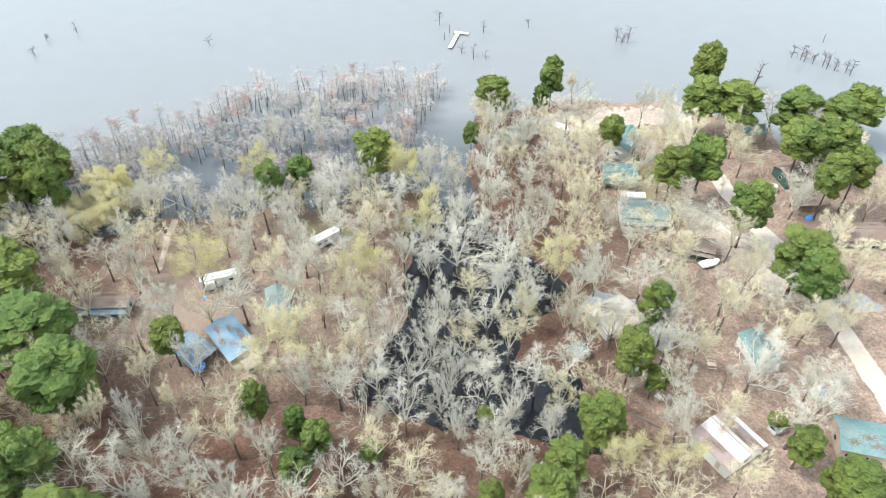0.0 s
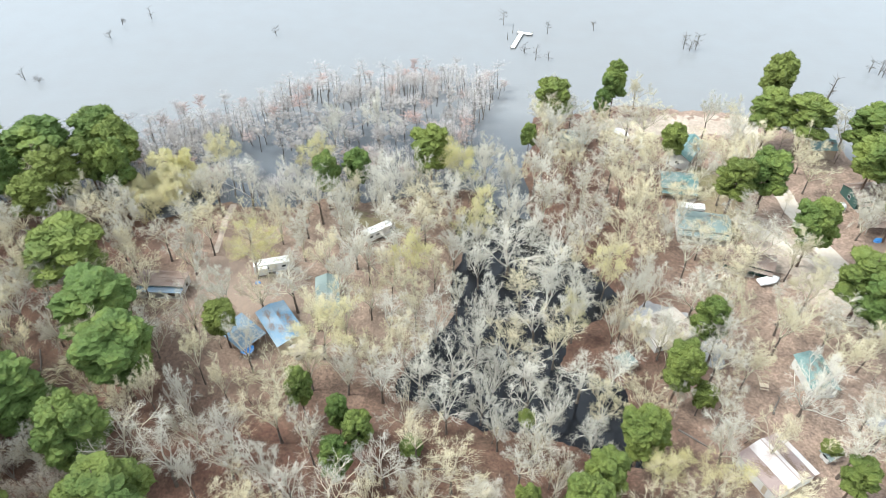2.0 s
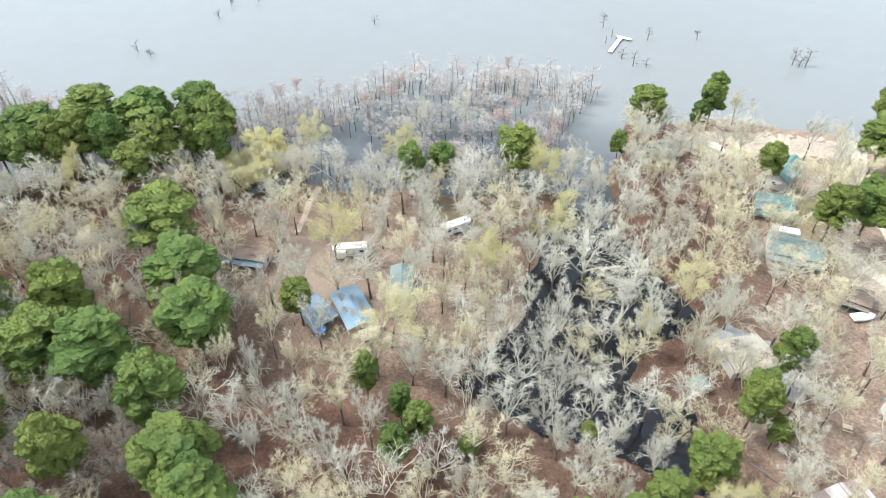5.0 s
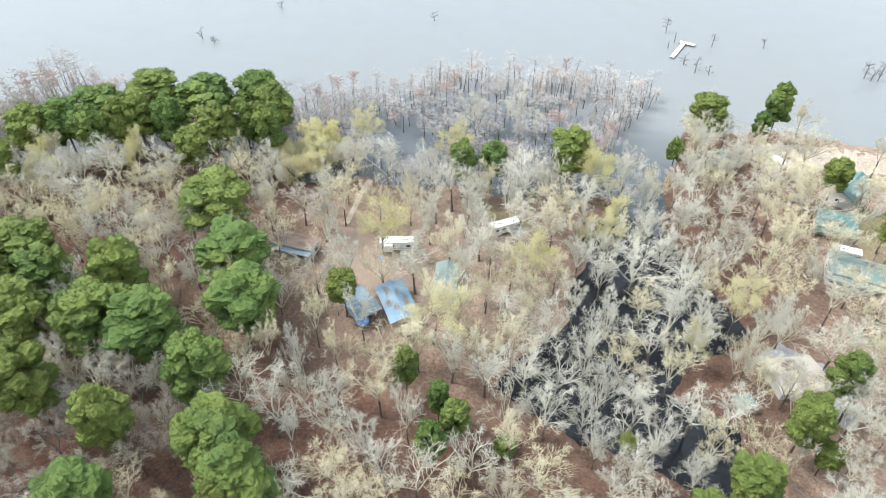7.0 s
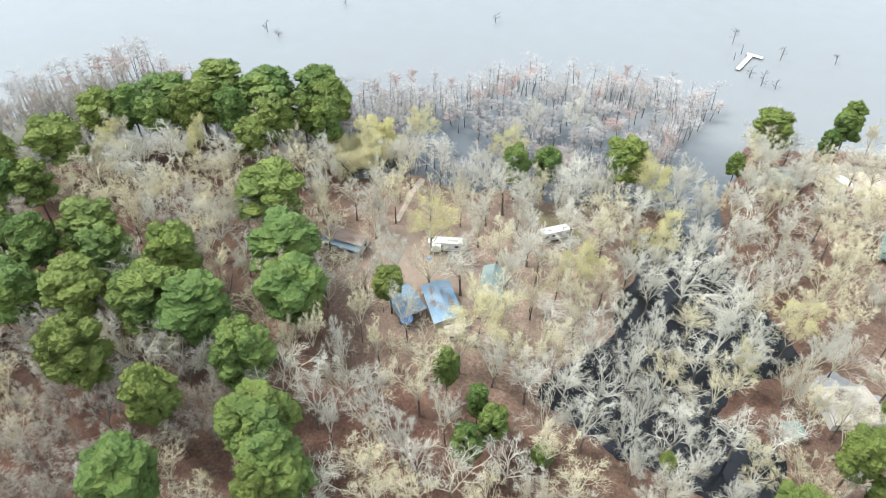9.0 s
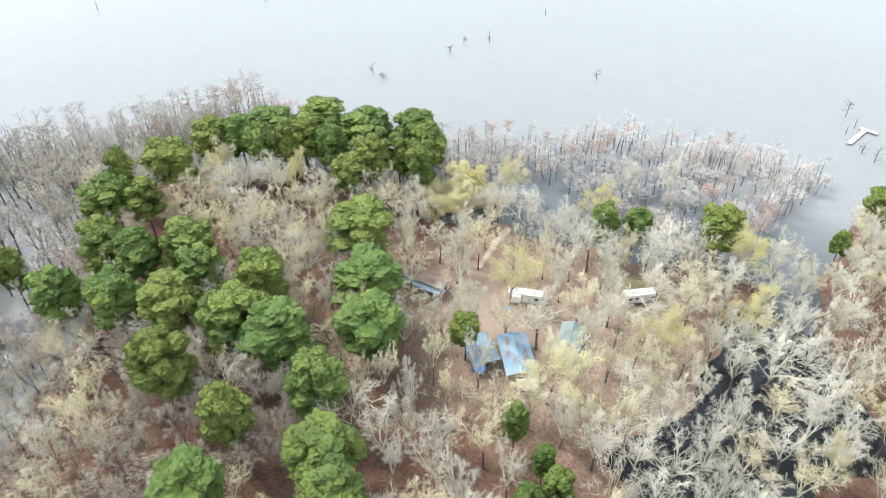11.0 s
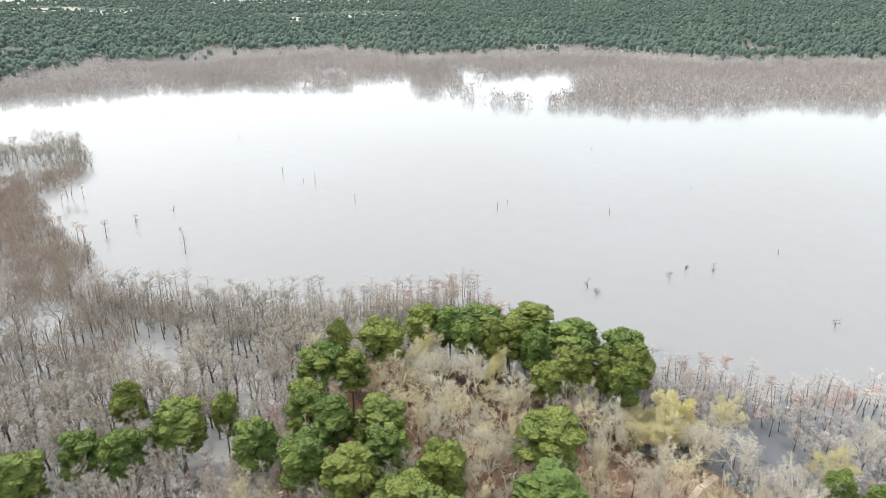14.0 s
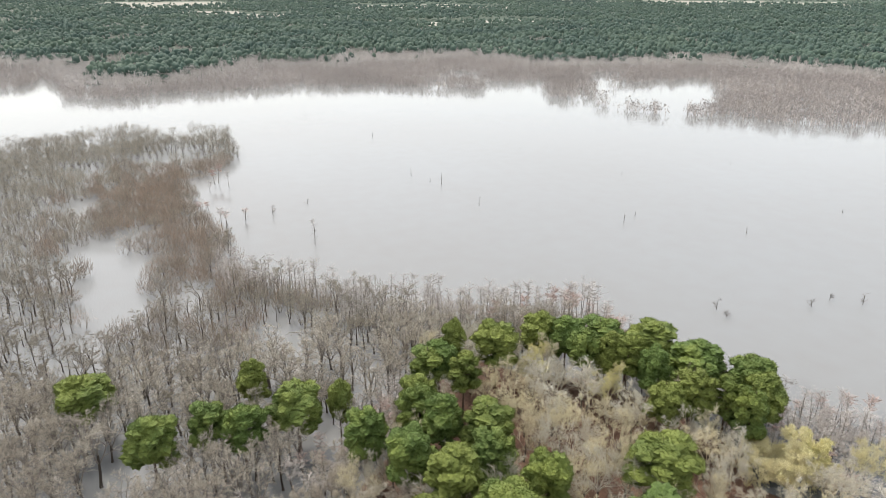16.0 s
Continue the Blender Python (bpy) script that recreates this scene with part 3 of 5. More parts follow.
def ribbon(name, line, width, mat, label, category, lift=0.05, worn=False):
    """A track laid over the ground along a line."""
    pts = []
    for (ax, ay), (bx, by) in zip(line, line[1:]):
        n = max(2, int(math.hypot(bx - ax, by - ay) / 1.2))
        pts += [(ax + (bx - ax) * i / n, ay + (by - ay) * i / n) for i in range(n)]
    pts = np.array(pts + [line[-1]], float)
    for _ in range(6):
        pts[1:-1] = (pts[:-2] + 2 * pts[1:-1] + pts[2:]) / 4
    d = unit(np.gradient(pts, axis=0))
    nrm = np.stack([-d[:, 1], d[:, 0]], 1)
    s = np.arange(len(pts))
    wob = width / 2 * (1 + 0.08 * np.sin(s * 0.35) + 0.06 * np.sin(s * 0.87 + 1))
    if worn:
        run = np.concatenate([[0], np.cumsum(np.linalg.norm(np.diff(pts, axis=0), axis=1))])
        wob = wob * np.sqrt(np.clip(np.minimum(run, run[-1] - run) / (0.5 * width), 0.03, 1)) * (1 + 0.14 * np.sin(run * 0.9 + width) + 0.1 * np.sin(run * 2.1 + 3 * width))
    cols = np.linspace(-1, 1, 7)
    xy = pts[:, None] + nrm[:, None] * (wob[:, None] * cols)[..., None]
    z = heights(xy[..., 0].ravel(), xy[..., 1].ravel()) + lift
    z = np.where(np.abs(np.tile(cols, len(pts))) > 0.9, z - lift - 0.04, z)
    v = np.concatenate([xy.reshape(-1, 2), z[:, None]], 1)
    i, j = np.meshgrid(np.arange(len(pts) - 1), np.arange(6), indexing="ij")
    a = (i * 7 + j).ravel()
    ob = new(name, tri_mesh(name, v, np.stack([a, a + 1, a + 8, a + 7], 1), mat))
    ob.data.shade_smooth()
    return tagged(ob, label, category, kind="structure")


PALE_DIRT = material("pale_trampled_dirt", (0.385, 0.325, 0.265), (0.28, 0.22, 0.175), 4.0, 0.95, 0.3)
speckle(PALE_DIRT, 1.0, 0.3)
ribbon("road", [(73, 206), (71, 190), (71.5, 172), (74, 154), (76.5, 140), (82, 128), (83.5, 114), (85, 102), (86.5, 88), (87, 70), (88, 30)], 5.6, SAND, "pale sandy dirt road through the camp", "road")
ribbon("track", [(82, 122), (75, 132), (66, 140), (58, 148)], 4.5, SAND, "pale worn sandy track branching off the road", "track", 0.045)
ribbon("footpath", [(-74.6, 138.6), (-74, 131.5), (-72.5, 124), (-71.8, 118)], 1.9, PALE_DIRT, "pale sandy path down to the water", "path")
ribbon("clearing", [(22, 186), (34, 190), (46, 193), (58, 194), (72, 195)], 15, PALE_DIRT, "open pale sandy lot by the shore", "clearing", 0.04, worn=True)
THIN_GRASS = material("thin_olive_grass", (0.17, 0.155, 0.075), (0.20, 0.155, 0.105), 5.0, 0.95, 0.4)
speckle(THIN_GRASS, 1.4, 0.3)
ribbon("lawn", [(51, 170), (55, 160), (56, 148), (57, 138)], 13, THIN_GRASS, "patch of thin olive grass between cabins", "grass", 0.035, worn=True)
ribbon("lawn", [(-44, 138), (-34, 135), (-26, 132)], 7, THIN_GRASS, "patch of thin olive grass by a trailer", "grass", 0.035, worn=True)
DIRT = material("bare_tan_dirt", (0.25, 0.19, 0.148), (0.18, 0.132, 0.102), 5.0, 0.95, 0.4)
speckle(DIRT, 1.2, 0.3)
ribbon("driveway", [(-72, 116), (-66, 109), (-58, 105), (-44, 104), (-34, 100)], 15, DIRT, "bare tan dirt yard between trailers", "yard", 0.04, worn=True)
ribbon("driveway", [(60, 150), (66, 138), (74, 126), (79, 112)], 15, PALE_DIRT, "trampled pale dirt among the cabins", "yard", 0.03, worn=True)
ribbon("driveway", [(84, 132), (92, 138), (98, 142)], 9, DIRT, "trampled pale dirt among the cabins", "yard", 0.03, worn=True)
ribbon("parking_pad", [(28, 108), (36, 110), (43, 105), (45.5, 96)], 9, ASPHALT, "grey concrete pad beside a trailer", "pad", 0.05, worn=True)
ribbon("parking_pad", [(84, 116), (91, 113), (97, 110)], 6, ASPHALT, "grey concrete pad off the road", "pad", 0.055, worn=True)
ribbon("parking_pad", [(71, 86), (77, 86)], 4, ASPHALT, "grey concrete pad off the road", "pad", 0.05, worn=True)


# ---- buildings and vehicles ----
ROOF_BLUE = material("blue_painted_metal", (0.085, 0.19, 0.295), (0.22, 0.26, 0.29), 1.3, 0.5, 0.1, metal=0.0, gloss=0.5)
ROOF_TEAL = material("teal_painted_metal", (0.075, 0.17, 0.165), (0.20, 0.25, 0.235), 2.2, 0.5, 0.1, gloss=0.5)
ROOF_GREY = material("grey_green_metal", (0.22, 0.255, 0.24), (0.15, 0.20, 0.19), 2.5, 0.55, 0.1, gloss=0.4)
ROOF_BROWN = material("leaf_strewn_brown_roof", (0.20, 0.14, 0.11), (0.25, 0.21, 0.185), 2.0, 0.9, 0.4)
ROOF_WHITE = material("white_roof_with_brown_stains", (0.52, 0.50, 0.48), (0.30, 0.225, 0.20), 1.6, 0.7, 0.2)
ROOF_MIXED = material("faded_brown_roof_sheet", (0.30, 0.235, 0.215), (0.24, 0.18, 0.165), 2.0, 0.8, 0.3)
ROOF_PALE = material("pale_weathered_roof_sheet", (0.46, 0.43, 0.385), (0.36, 0.31, 0.26), 1.8, 0.75, 0.2)
WHITE_SHEET = material("white_roof_sheet", (0.58, 0.565, 0.55), (0.36, 0.29, 0.26), 1.0, 0.6, 0.1)
LEAVES = material("fallen_leaf_drift", (0.20, 0.14, 0.11), (0.15, 0.11, 0.085), 1.2, 0.95, 0.6)
WALL_WHITE = material("off_white_siding", (0.62, 0.61, 0.58), (0.50, 0.48, 0.45), 1.5, 0.7, 0.15)
WALL_TAN = material("tan_board_siding", (0.46, 0.38, 0.29), (0.36, 0.29, 0.22), 1.5, 0.8, 0.2)
WALL_GREEN = material("dark_green_siding", (0.05, 0.10, 0.085), (0.035, 0.07, 0.06), 1.5, 0.7, 0.2)
WALL_BLUE = material("faded_blue_siding", (0.20, 0.36, 0.45), (0.15, 0.29, 0.37), 1.5, 0.7, 0.15)
SHELL = material("white_fibreglass", (0.70, 0.70, 0.68), (0.60, 0.59, 0.56), 2.0, 0.35, 0.0, gloss=0.5)
GREY_PLASTIC = material("grey_plastic", (0.36, 0.37, 0.38), None, 1.0, 0.5)
RUBBER = material("black_rubber", (0.025, 0.025, 0.026), None, 0.5, 0.8)
STEEL = material("dull_steel", (0.42, 0.42, 0.42), (0.32, 0.31, 0.30), 0.5, 0.45, metal=0.8)
PLANK = material("weathered_planks", (0.40, 0.36, 0.31), (0.30, 0.26, 0.22), 0.8, 0.9, 0.4, "object", 0.2)
PALE_BOARD = material("pale_bare_boards", (0.58, 0.48, 0.36), (0.46, 0.37, 0.28), 0.8, 0.85, 0.2, "object", 0.1)
DOCK_WHITE = material("sun_bleached_planks", (0.74, 0.73, 0.70), (0.62, 0.60, 0.57), 0.8, 0.85, 0.2, "object", 0.1)
TARP = material("white_tarpaulin", (0.82, 0.82, 0.82), (0.74, 0.74, 0.74), 1.0, 0.5, 0.3)
TARP_BLUE = material("blue_tarpaulin", (0.05, 0.20, 0.55), (0.08, 0.28, 0.62), 1.0, 0.45, 0.3)
GLASS = material("dark_window_glass", (0.03, 0.035, 0.04), None, 1.0, 0.06, gloss=0.6)


def slab(bm, x0, x1, y0, y1, z0, z1, m=None):
    """A block between corners, turned by m."""
    k = Matrix.Translation(((x0 + x1) / 2, (y0 + y1) / 2, (z0 + z1) / 2)) @ Matrix.Diagonal((x1 - x0, y1 - y0, z1 - z0, 1))
    return bmesh.ops.create_cube(bm, size=1, matrix=(m or Matrix()) @ k)["verts"]


def block(x0, x1, y0, y1, z0, z1, soft=0.0, m=None, seg=2):
    bm = bmesh.new()
    slab(bm, x0, x1, y0, y1, z0, z1, m)
    if soft:
        bmesh.ops.bevel(bm, geom=bm.edges[:], offset=soft, segments=seg, affect="EDGES", profile=0.5)
    return bm


def rod(a, b, r, sides=8, r2=None):
    bm = bmesh.new()
    a, b = Vector(a), Vector(b)
    m = Matrix.Translation((a + b) / 2) @ (b - a).to_track_quat("Z", "Y").to_matrix().to_4x4()
    bmesh.ops.create_cone(bm, cap_ends=True, segments=sides, radius1=r, radius2=r if r2 is None else r2, depth=(b - a).length, matrix=m)
    return bm


def thing(name, x, y, turn, label, category, group="", z=None):
    ob = new(name)
    ob.empty_display_size = 0.5
    ob.matrix_basis = pose(x, y, height(x, y) if z is None else z, 0, 0, turn)
    return tagged(ob, label, category, group)


def window(parent, x, y, z, w, h, face):
    """A framed pane on a wall that faces along x (0) or y (1), at its outer side; face's sign gives the way."""
    ax, s = abs(face) - 1, 1 if face > 0 else -1
    def b(w, h, d0, d1):
        if ax:
            return block(x - w / 2, x + w / 2, min(y + s * d0, y + s * d1), max(y + s * d0, y + s * d1), z - h / 2, z + h / 2, 0.01)
        return block(min(x + s * d0, x + s * d1), max(x + s * d0, x + s * d1), y - w / 2, y + w / 2, z - h / 2, z + h / 2, 0.01)
    fr = part("window", b(w + 0.16, h + 0.16, -0.02, 0.05), WALL_WHITE, parent, "white window frame")
    part("pane", b(w, h, 0.03, 0.06), GLASS, fr, "dark glass pane")


def metal_roof(parent, long, wide, low, high, over, mat, rib=0.75, low2=None, band=None):
    """Two slopes of ribbed sheets along x, with a ridge cap."""
    for s in (-1, 1):
        half = wide / 2 + over
        lo = (low if s < 0 or low2 is None else low2) - over * (high - low) / (wide / 2)
        run, drop = half, high - lo
        ln = math.hypot(run, drop)
        m = Matrix.Translation((0, 0, high)) @ Matrix.Rotation(math.atan2(-drop, run) if s > 0 else math.pi - math.atan2(-drop, run), 4, "X")
        slope = part("roof", block(-long / 2 - over, long / 2 + over, 0, ln, -0.06 if s > 0 else -0.02, 0.02 if s > 0 else 0.06, 0, m), mat, parent)
        k = -long / 2 - over + 0.05
        bm = bmesh.new()
        while k < long / 2 + over:
            slab(bm, k - 0.02, k + 0.02, 0.02, ln, *((0.02, 0.045) if s > 0 else (-0.045, -0.02)), m)
            k += rib
        part("rib", bm, mat, slope)
    if band:
        for s, p, q in ((-1, 0.1, 0.28 * wide), (1, 0.1, 0.1 * wide), (1, 0.40 * wide, 0.5 * wide + over - 0.05)):
            m = Matrix.Translation((0, 0, high)) @ Matrix.Rotation(math.atan2(low - high, wide / 2) if s > 0 else math.pi - math.atan2(low - high, wide / 2), 4, "X")
            part("patch_sheet", block(-long / 2 - over, long / 2 + over, p, q, *((0.08, 0.1) if s > 0 else (-0.1, -0.08)), 0, m), band, parent, "bare white roofing sheet")
    part("ridge_cap", block(-long / 2 - over, long / 2 + over, -0.16, 0.16, high - 0.02, high + 0.07, 0.03), mat, parent)


def house(name, x, y, turn, long, wide, low, high, wall, roof, label, porch=0.0, shade=None, drift=2.0, category="cabin", low2=None, seed=1, band=None):
    """A gabled cabin on a low footing: walls, ribbed roof, windows, door, an open porch and leaves on the roof."""
    rng = random.Random(seed)
    ob = thing(name, x, y, turn, label, category)
    bm = bmesh.new()
    ring = [(-wide / 2, -0.3), (wide / 2, -0.3), (wide / 2, (low2 or low) - 0.05), (0, high - 0.1), (-wide / 2, low - 0.05)]
    a = [bm.verts.new((-long / 2, p, q)) for p, q in ring]
    b = [bm.verts.new((long / 2, p, q)) for p, q in ring]
    bm.faces.new(a)
    bm.faces.new(b[::-1])
    for i in range(5):
        bm.faces.new((a[i], b[i], b[(i + 1) % 5], a[(i + 1) % 5]))
    bmesh.ops.recalc_face_normals(bm, faces=bm.faces[:])
    part("wall", bm, wall, ob)
    metal_roof(ob, long, wide, low, high, 0.4, roof, low2=low2, band=band)
    n = max(2, int(long / 3))
    for s in (-1, 1):
        for i in range(n):
            u = -long / 2 + (i + 0.5) * long / n
            if s < 0 and i == n // 2:
                dr = part("door", block(u - 0.45, u + 0.45, -wide / 2 - 0.06, -wide / 2 + 0.02, 0.1, 2.1, 0.01), WALL_TAN, ob)
                part("handle", block(u + 0.3, u + 0.36, -wide / 2 - 0.12, -wide / 2 - 0.05, 1.0, 1.12, 0.01), STEEL, dr)
            else:
                window(ob, u, s * wide / 2, min(1.5, low - 0.8), 1.0, 0.9, 2 * s)
        window(ob, s * long / 2, 0, 1.5, 1.1, 0.9, s)
    if porch:
        part("porch_roof", block(-long / 2 - 0.2, long / 2 + 0.2, -wide / 2 - porch, -wide / 2 + 0.1, 2.25, 2.33, 0, Matrix.Rotation(0.03, 4, "X")), shade or roof, ob)
        part("deck", block(-long / 2, long / 2, -wide / 2 - porch, -wide / 2, -0.25, 0.12, 0.02), PLANK, ob)
        for i in range(4):
            u = -long / 2 + 0.1 + i * (long - 0.2) / 3
            part("post", block(u - 0.06, u + 0.06, -wide / 2 - porch + 0.05, -wide / 2 - porch + 0.17, 0.1, 2.28), WALL_WHITE, ob)
    bm = bmesh.new()
    for i in range(int(drift * 1.5)):
        s = rng.choice((-1, 1))
        v = rng.uniform(0.15, 0.75)
        u = rng.uniform(-0.42, 0.42) * long
        zz = high - (high - (low if s < 0 or low2 is None else low2)) * v + 0.05
        lie = Matrix.Translation((u, s * v * wide / 2, zz)) @ Matrix.Rotation(-s * math.atan2(high - (low if s < 0 or low2 is None else low2), wide / 2), 4, "X")
        for _ in range(90):
            p = Vector((rng.gauss(0, 0.75), rng.gauss(0, 0.4), rng.uniform(0.0, 0.03)))
            if abs(u + p.x) > long / 2 + 0.3 or not 0.05 < v + s * 2 * p.y * s / wide < 1.0:
                continue
            a, r = rng.uniform(0, 6.3), rng.uniform(0.09, 0.18)
            bm.faces.new([bm.verts.new(lie @ (p + Vector((r * math.cos(a + k * 1.57), 0.6 * r * math.sin(a + k * 1.57), 0.02 * (k % 2))))) for k in range(4)])
    if drift:
        tagged(part("leaf_litter", bm, LEAVES, ob, "drifts of brown leaves on the roof"), kind="stuff")
    return ob


def wheel(parent, x, y, r, s):
    t = part("tyre", rod((x, y, r), (x, y + s * 0.22, r), r, 18), RUBBER, parent)
    part("rim", rod((x, y + s * 0.20, r), (x, y + s * 0.235, r), r * 0.55, 14), STEEL, t)


def travel_trailer(name, x, y, turn, long, label, slide=True, stripe=GREY_PLASTIC, awning=False):
    """A white travel trailer: rounded body, windows, door, roof units, axles and tongue."""
    ob = thing(name, x, y, turn, label, "travel trailer")
    w, h = 2.45, 3.05
    bm = block(-long / 2, long / 2, -w / 2, w / 2, 0.55, h, 0.0)
    for v in bm.verts:
        if v.co.x > 0 and v.co.z < 1:
            v.co.x -= 0.7
    bmesh.ops.bevel(bm, geom=bm.edges[:], offset=0.16, segments=3, affect="EDGES", profile=0.5)
    body = part("body", bm, SHELL, ob, "white fibreglass body")
    for s in (-1, 1):
        part("stripe", block(-long / 2 + 0.25, long / 2 - 0.9, s * w / 2 - 0.012, s * w / 2 + 0.012, 1.02, 1.2), stripe, body)
        for u in (-0.36, -0.14, 0.1, 0.33):
            if s > 0 or u != 0.1:
                window(ob, u * long, s * w / 2, 2.0, 0.95, 0.6, 2 * s)
        for u in (-0.35, 0.35):
            wheel(ob, u - 0.05, s * (w / 2 - 0.24), 0.36, s)
            wheel(ob, u * 1.0 + 0.05 + math.copysign(0.35, u), s * (w / 2 - 0.24), 0.36, s) if abs(u) > 1 else None
    window(ob, long / 2 - 0.02, 0, 2.2, 1.4, 0.5, 1)
    window(ob, -long / 2 + 0.02, 0, 2.2, 1.2, 0.6, -1)
    dr = part("door", block(0.06 * long, 0.06 * long + 0.75, -w / 2 - 0.03, -w / 2 + 0.02, 0.75, 2.6, 0.01), WALL_WHITE, ob)
    part("handle", block(0.06 * long + 0.6, 0.06 * long + 0.68, -w / 2 - 0.08, -w / 2 - 0.02, 1.55, 1.7), STEEL, dr)
    for u, q in ((-0.15, 0.0), (0.28, 0.0)):
        part("roof_air_unit", block(u * long - 0.45, u * long + 0.45, q - 0.35, q + 0.35, h - 0.03, h + 0.28, 0.1), SHELL, ob, "white roof air-conditioning unit")
    for u, q in ((-0.34, 0.4), (0.08, -0.4), (0.4, 0.3)):
        part("roof_vent", block(u * long - 0.2, u * long + 0.2, q - 0.2, q + 0.2, h - 0.02, h + 0.1, 0.03), GREY_PLASTIC, ob)
    part("chassis", block(-long / 2 + 0.2, long / 2 - 0.8, -0.6, 0.6, 0.38, 0.58), STEEL, ob)
    for s in (-1, 1):
        part("tongue", rod((long / 2 - 0.9, s * 0.6, 0.48), (long / 2 + 0.9, 0, 0.48), 0.05), STEEL, ob)
    part("gas_bottle", rod((long / 2 + 0.15, 0, 0.5), (long / 2 + 0.15, 0, 0.95), 0.16, 12), SHELL, ob)
    part("jack", rod((long / 2 + 0.8, 0, -0.02), (long / 2 + 0.8, 0, 0.8), 0.04), STEEL, ob)
    if slide:
        part("slide_out", block(-0.42 * long, -0.12 * long, -w / 2 - 0.95, -w / 2 + 0.1, 0.75, 2.75, 0.06), SHELL, ob, "white slide-out room")
    if awning:
        part("awning", block(-0.1 * long, 0.45 * long, -w / 2 - 2.2, -w / 2 - 0.02, 2.55, 2.6, 0, Matrix.Rotation(0.04, 4, "X")), TARP, ob)
        for u in (-0.09, 0.44):
            part("awning_pole", rod((u * long, -w / 2 - 2.15, 0), (u * long, -w / 2 - 2.15, 2.45), 0.025), STEEL, ob)
    part("step", block(0.06 * long + 0.05, 0.06 * long + 0.7, -w / 2 - 0.5, -w / 2 - 0.1, 0.02, 0.3, 0.02), GREY_PLASTIC, ob)
    return ob


def shelter(name, x, y, turn, long, wide, high, roof, label, fall=0.25):
    """An open shed: posts, beams and one sloping sheet roof."""
    ob = thing(name, x, y, turn, label, "open shed")
    m = Matrix.Translation((0, 0, high)) @ Matrix.Rotation(fall / wide, 4, "X")
    rf = part("roof", block(-long / 2 - 0.2, long / 2 + 0.2, -wide / 2 - 0.2, wide / 2 + 0.2, 0, 0.07, 0, m), roof, ob)
    for i in range(int(long / 0.8) + 1):
        u = -long / 2 + i * 0.8
        part("rib", block(u - 0.03, u + 0.03, -wide / 2 - 0.19, wide / 2 + 0.19, 0.07, 0.12, 0, m), roof, rf)
    for sx in (-1, 0, 1):
        for sy in (-1, 1):
            px, py = sx * (long / 2 - 0.1), sy * (wide / 2 - 0.1)
            part("post", block(px - 0.06, px + 0.06, py - 0.06, py + 0.06, -0.1, high + py * fall / wide), PLANK, ob)
    for sy in (-1, 1):
        py = sy * (wide / 2 - 0.1)
        part("beam", block(-long / 2, long / 2, py - 0.05, py + 0.05, high + py * fall / wide - 0.16, high + py * fall / wide - 0.003), PLANK, ob)
    return ob


# the west camp
house("cabin", -47.4, 94.6, -49, 11.2, 6.0, 3.1, 3.75, WALL_TAN, ROOF_BLUE, "long tan cabin with a blue ribbed metal roof and leaf drifts", drift=5, seed=3)
house("cabin", -42.0, 88.9, 41, 2.6, 2.4, 2.3, 2.9, WALL_WHITE, ROOF_WHITE, "small white shed beside the blue-roofed cabin", category="shed")
shelter("open_shed", -55.0, 91.4, -35, 8.5, 6.0, 2.9, ROOF_BLUE, "open shed with a faded blue metal roof under bare trees")
house("cabin", -39.8, 105.2, -75, 9.5, 4.6, 3.0, 3.8, WALL_BLUE, ROOF_GREY, "pale blue cabin with a grey metal roof behind yellow-budding trees", drift=2, seed=5)
travel_trailer("travel_trailer", -55.6, 113.6, 21, 8.4, "white travel trailer with a slide-out on bare dirt", True)
travel_trailer("travel_trailer", -32.6, 129.0, 43, 8.3, "white travel trailer parked among bare trees", False)
house("cabin", -78.6, 104.9, 3, 10.5, 4.2, 3.0, 3.3, WALL_WHITE, ROOF_BROWN, "white mobile home with a leaf-covered brown roof and blue porch", porch=1.7, shade=ROOF_BLUE, category="mobile home", drift=3, seed=7)
# the east camp
house("cabin", 48.6, 174.5, 62, 11.5, 6.2, 3.4, 5.0, WALL_WHITE, ROOF_TEAL, "white cabin with a teal metal roof near the lot", seed=9)
house("cabin", 44.7, 159.0, -2, 9.0, 7.2, 3.0, 4.2, WALL_TAN, ROOF_TEAL, "tan cabin with a teal metal roof and porch", porch=1.8, drift=2, seed=11)
house("cabin", 48.4, 141.3, -4, 12.2, 7.0, 3.0, 4.1, WALL_WHITE, ROOF_GREY, "white cabin with a wide grey-green metal roof", porch=2.0, drift=2, seed=13)
travel_trailer("travel_trailer", 46.7, 147.6, -2, 6.4, "short white trailer beside a grey-roofed cabin", False)
house("cabin", 57.5, 129.0, -17, 10.8, 5.4, 2.9, 3.7, WALL_GREEN, ROOF_BROWN, "dark green cabin with a leaf-covered brown roof", porch=1.4, drift=3, seed=15)
house("cabin", 50.8, 72.8, -57, 8.6, 9.6, 3.0, 4.1, WALL_WHITE, ROOF_MIXED, "white cabin with a patched white and brown metal roof", drift=6, seed=17, band=WHITE_SHEET)
house("cabin", 77.5, 73.6, -12, 12.0, 7.0, 3.2, 4.4, WALL_TAN, ROOF_TEAL, "tan cabin with a broad teal metal roof", seed=19)
house("cabin", 63.6, 95.2, -82, 8.5, 5.0, 3.0, 4.0, WALL_WHITE, ROOF_TEAL, "small cabin with a faded teal roof under bare limbs", drift=2, seed=21)
house("cabin", 95.0, 160.0, 12, 11.0, 7.5, 3.0, 4.3, WALL_GREEN, ROOF_BROWN, "green cabin with a rusty brown roof by the shore", porch=1.5, drift=4, seed=23)
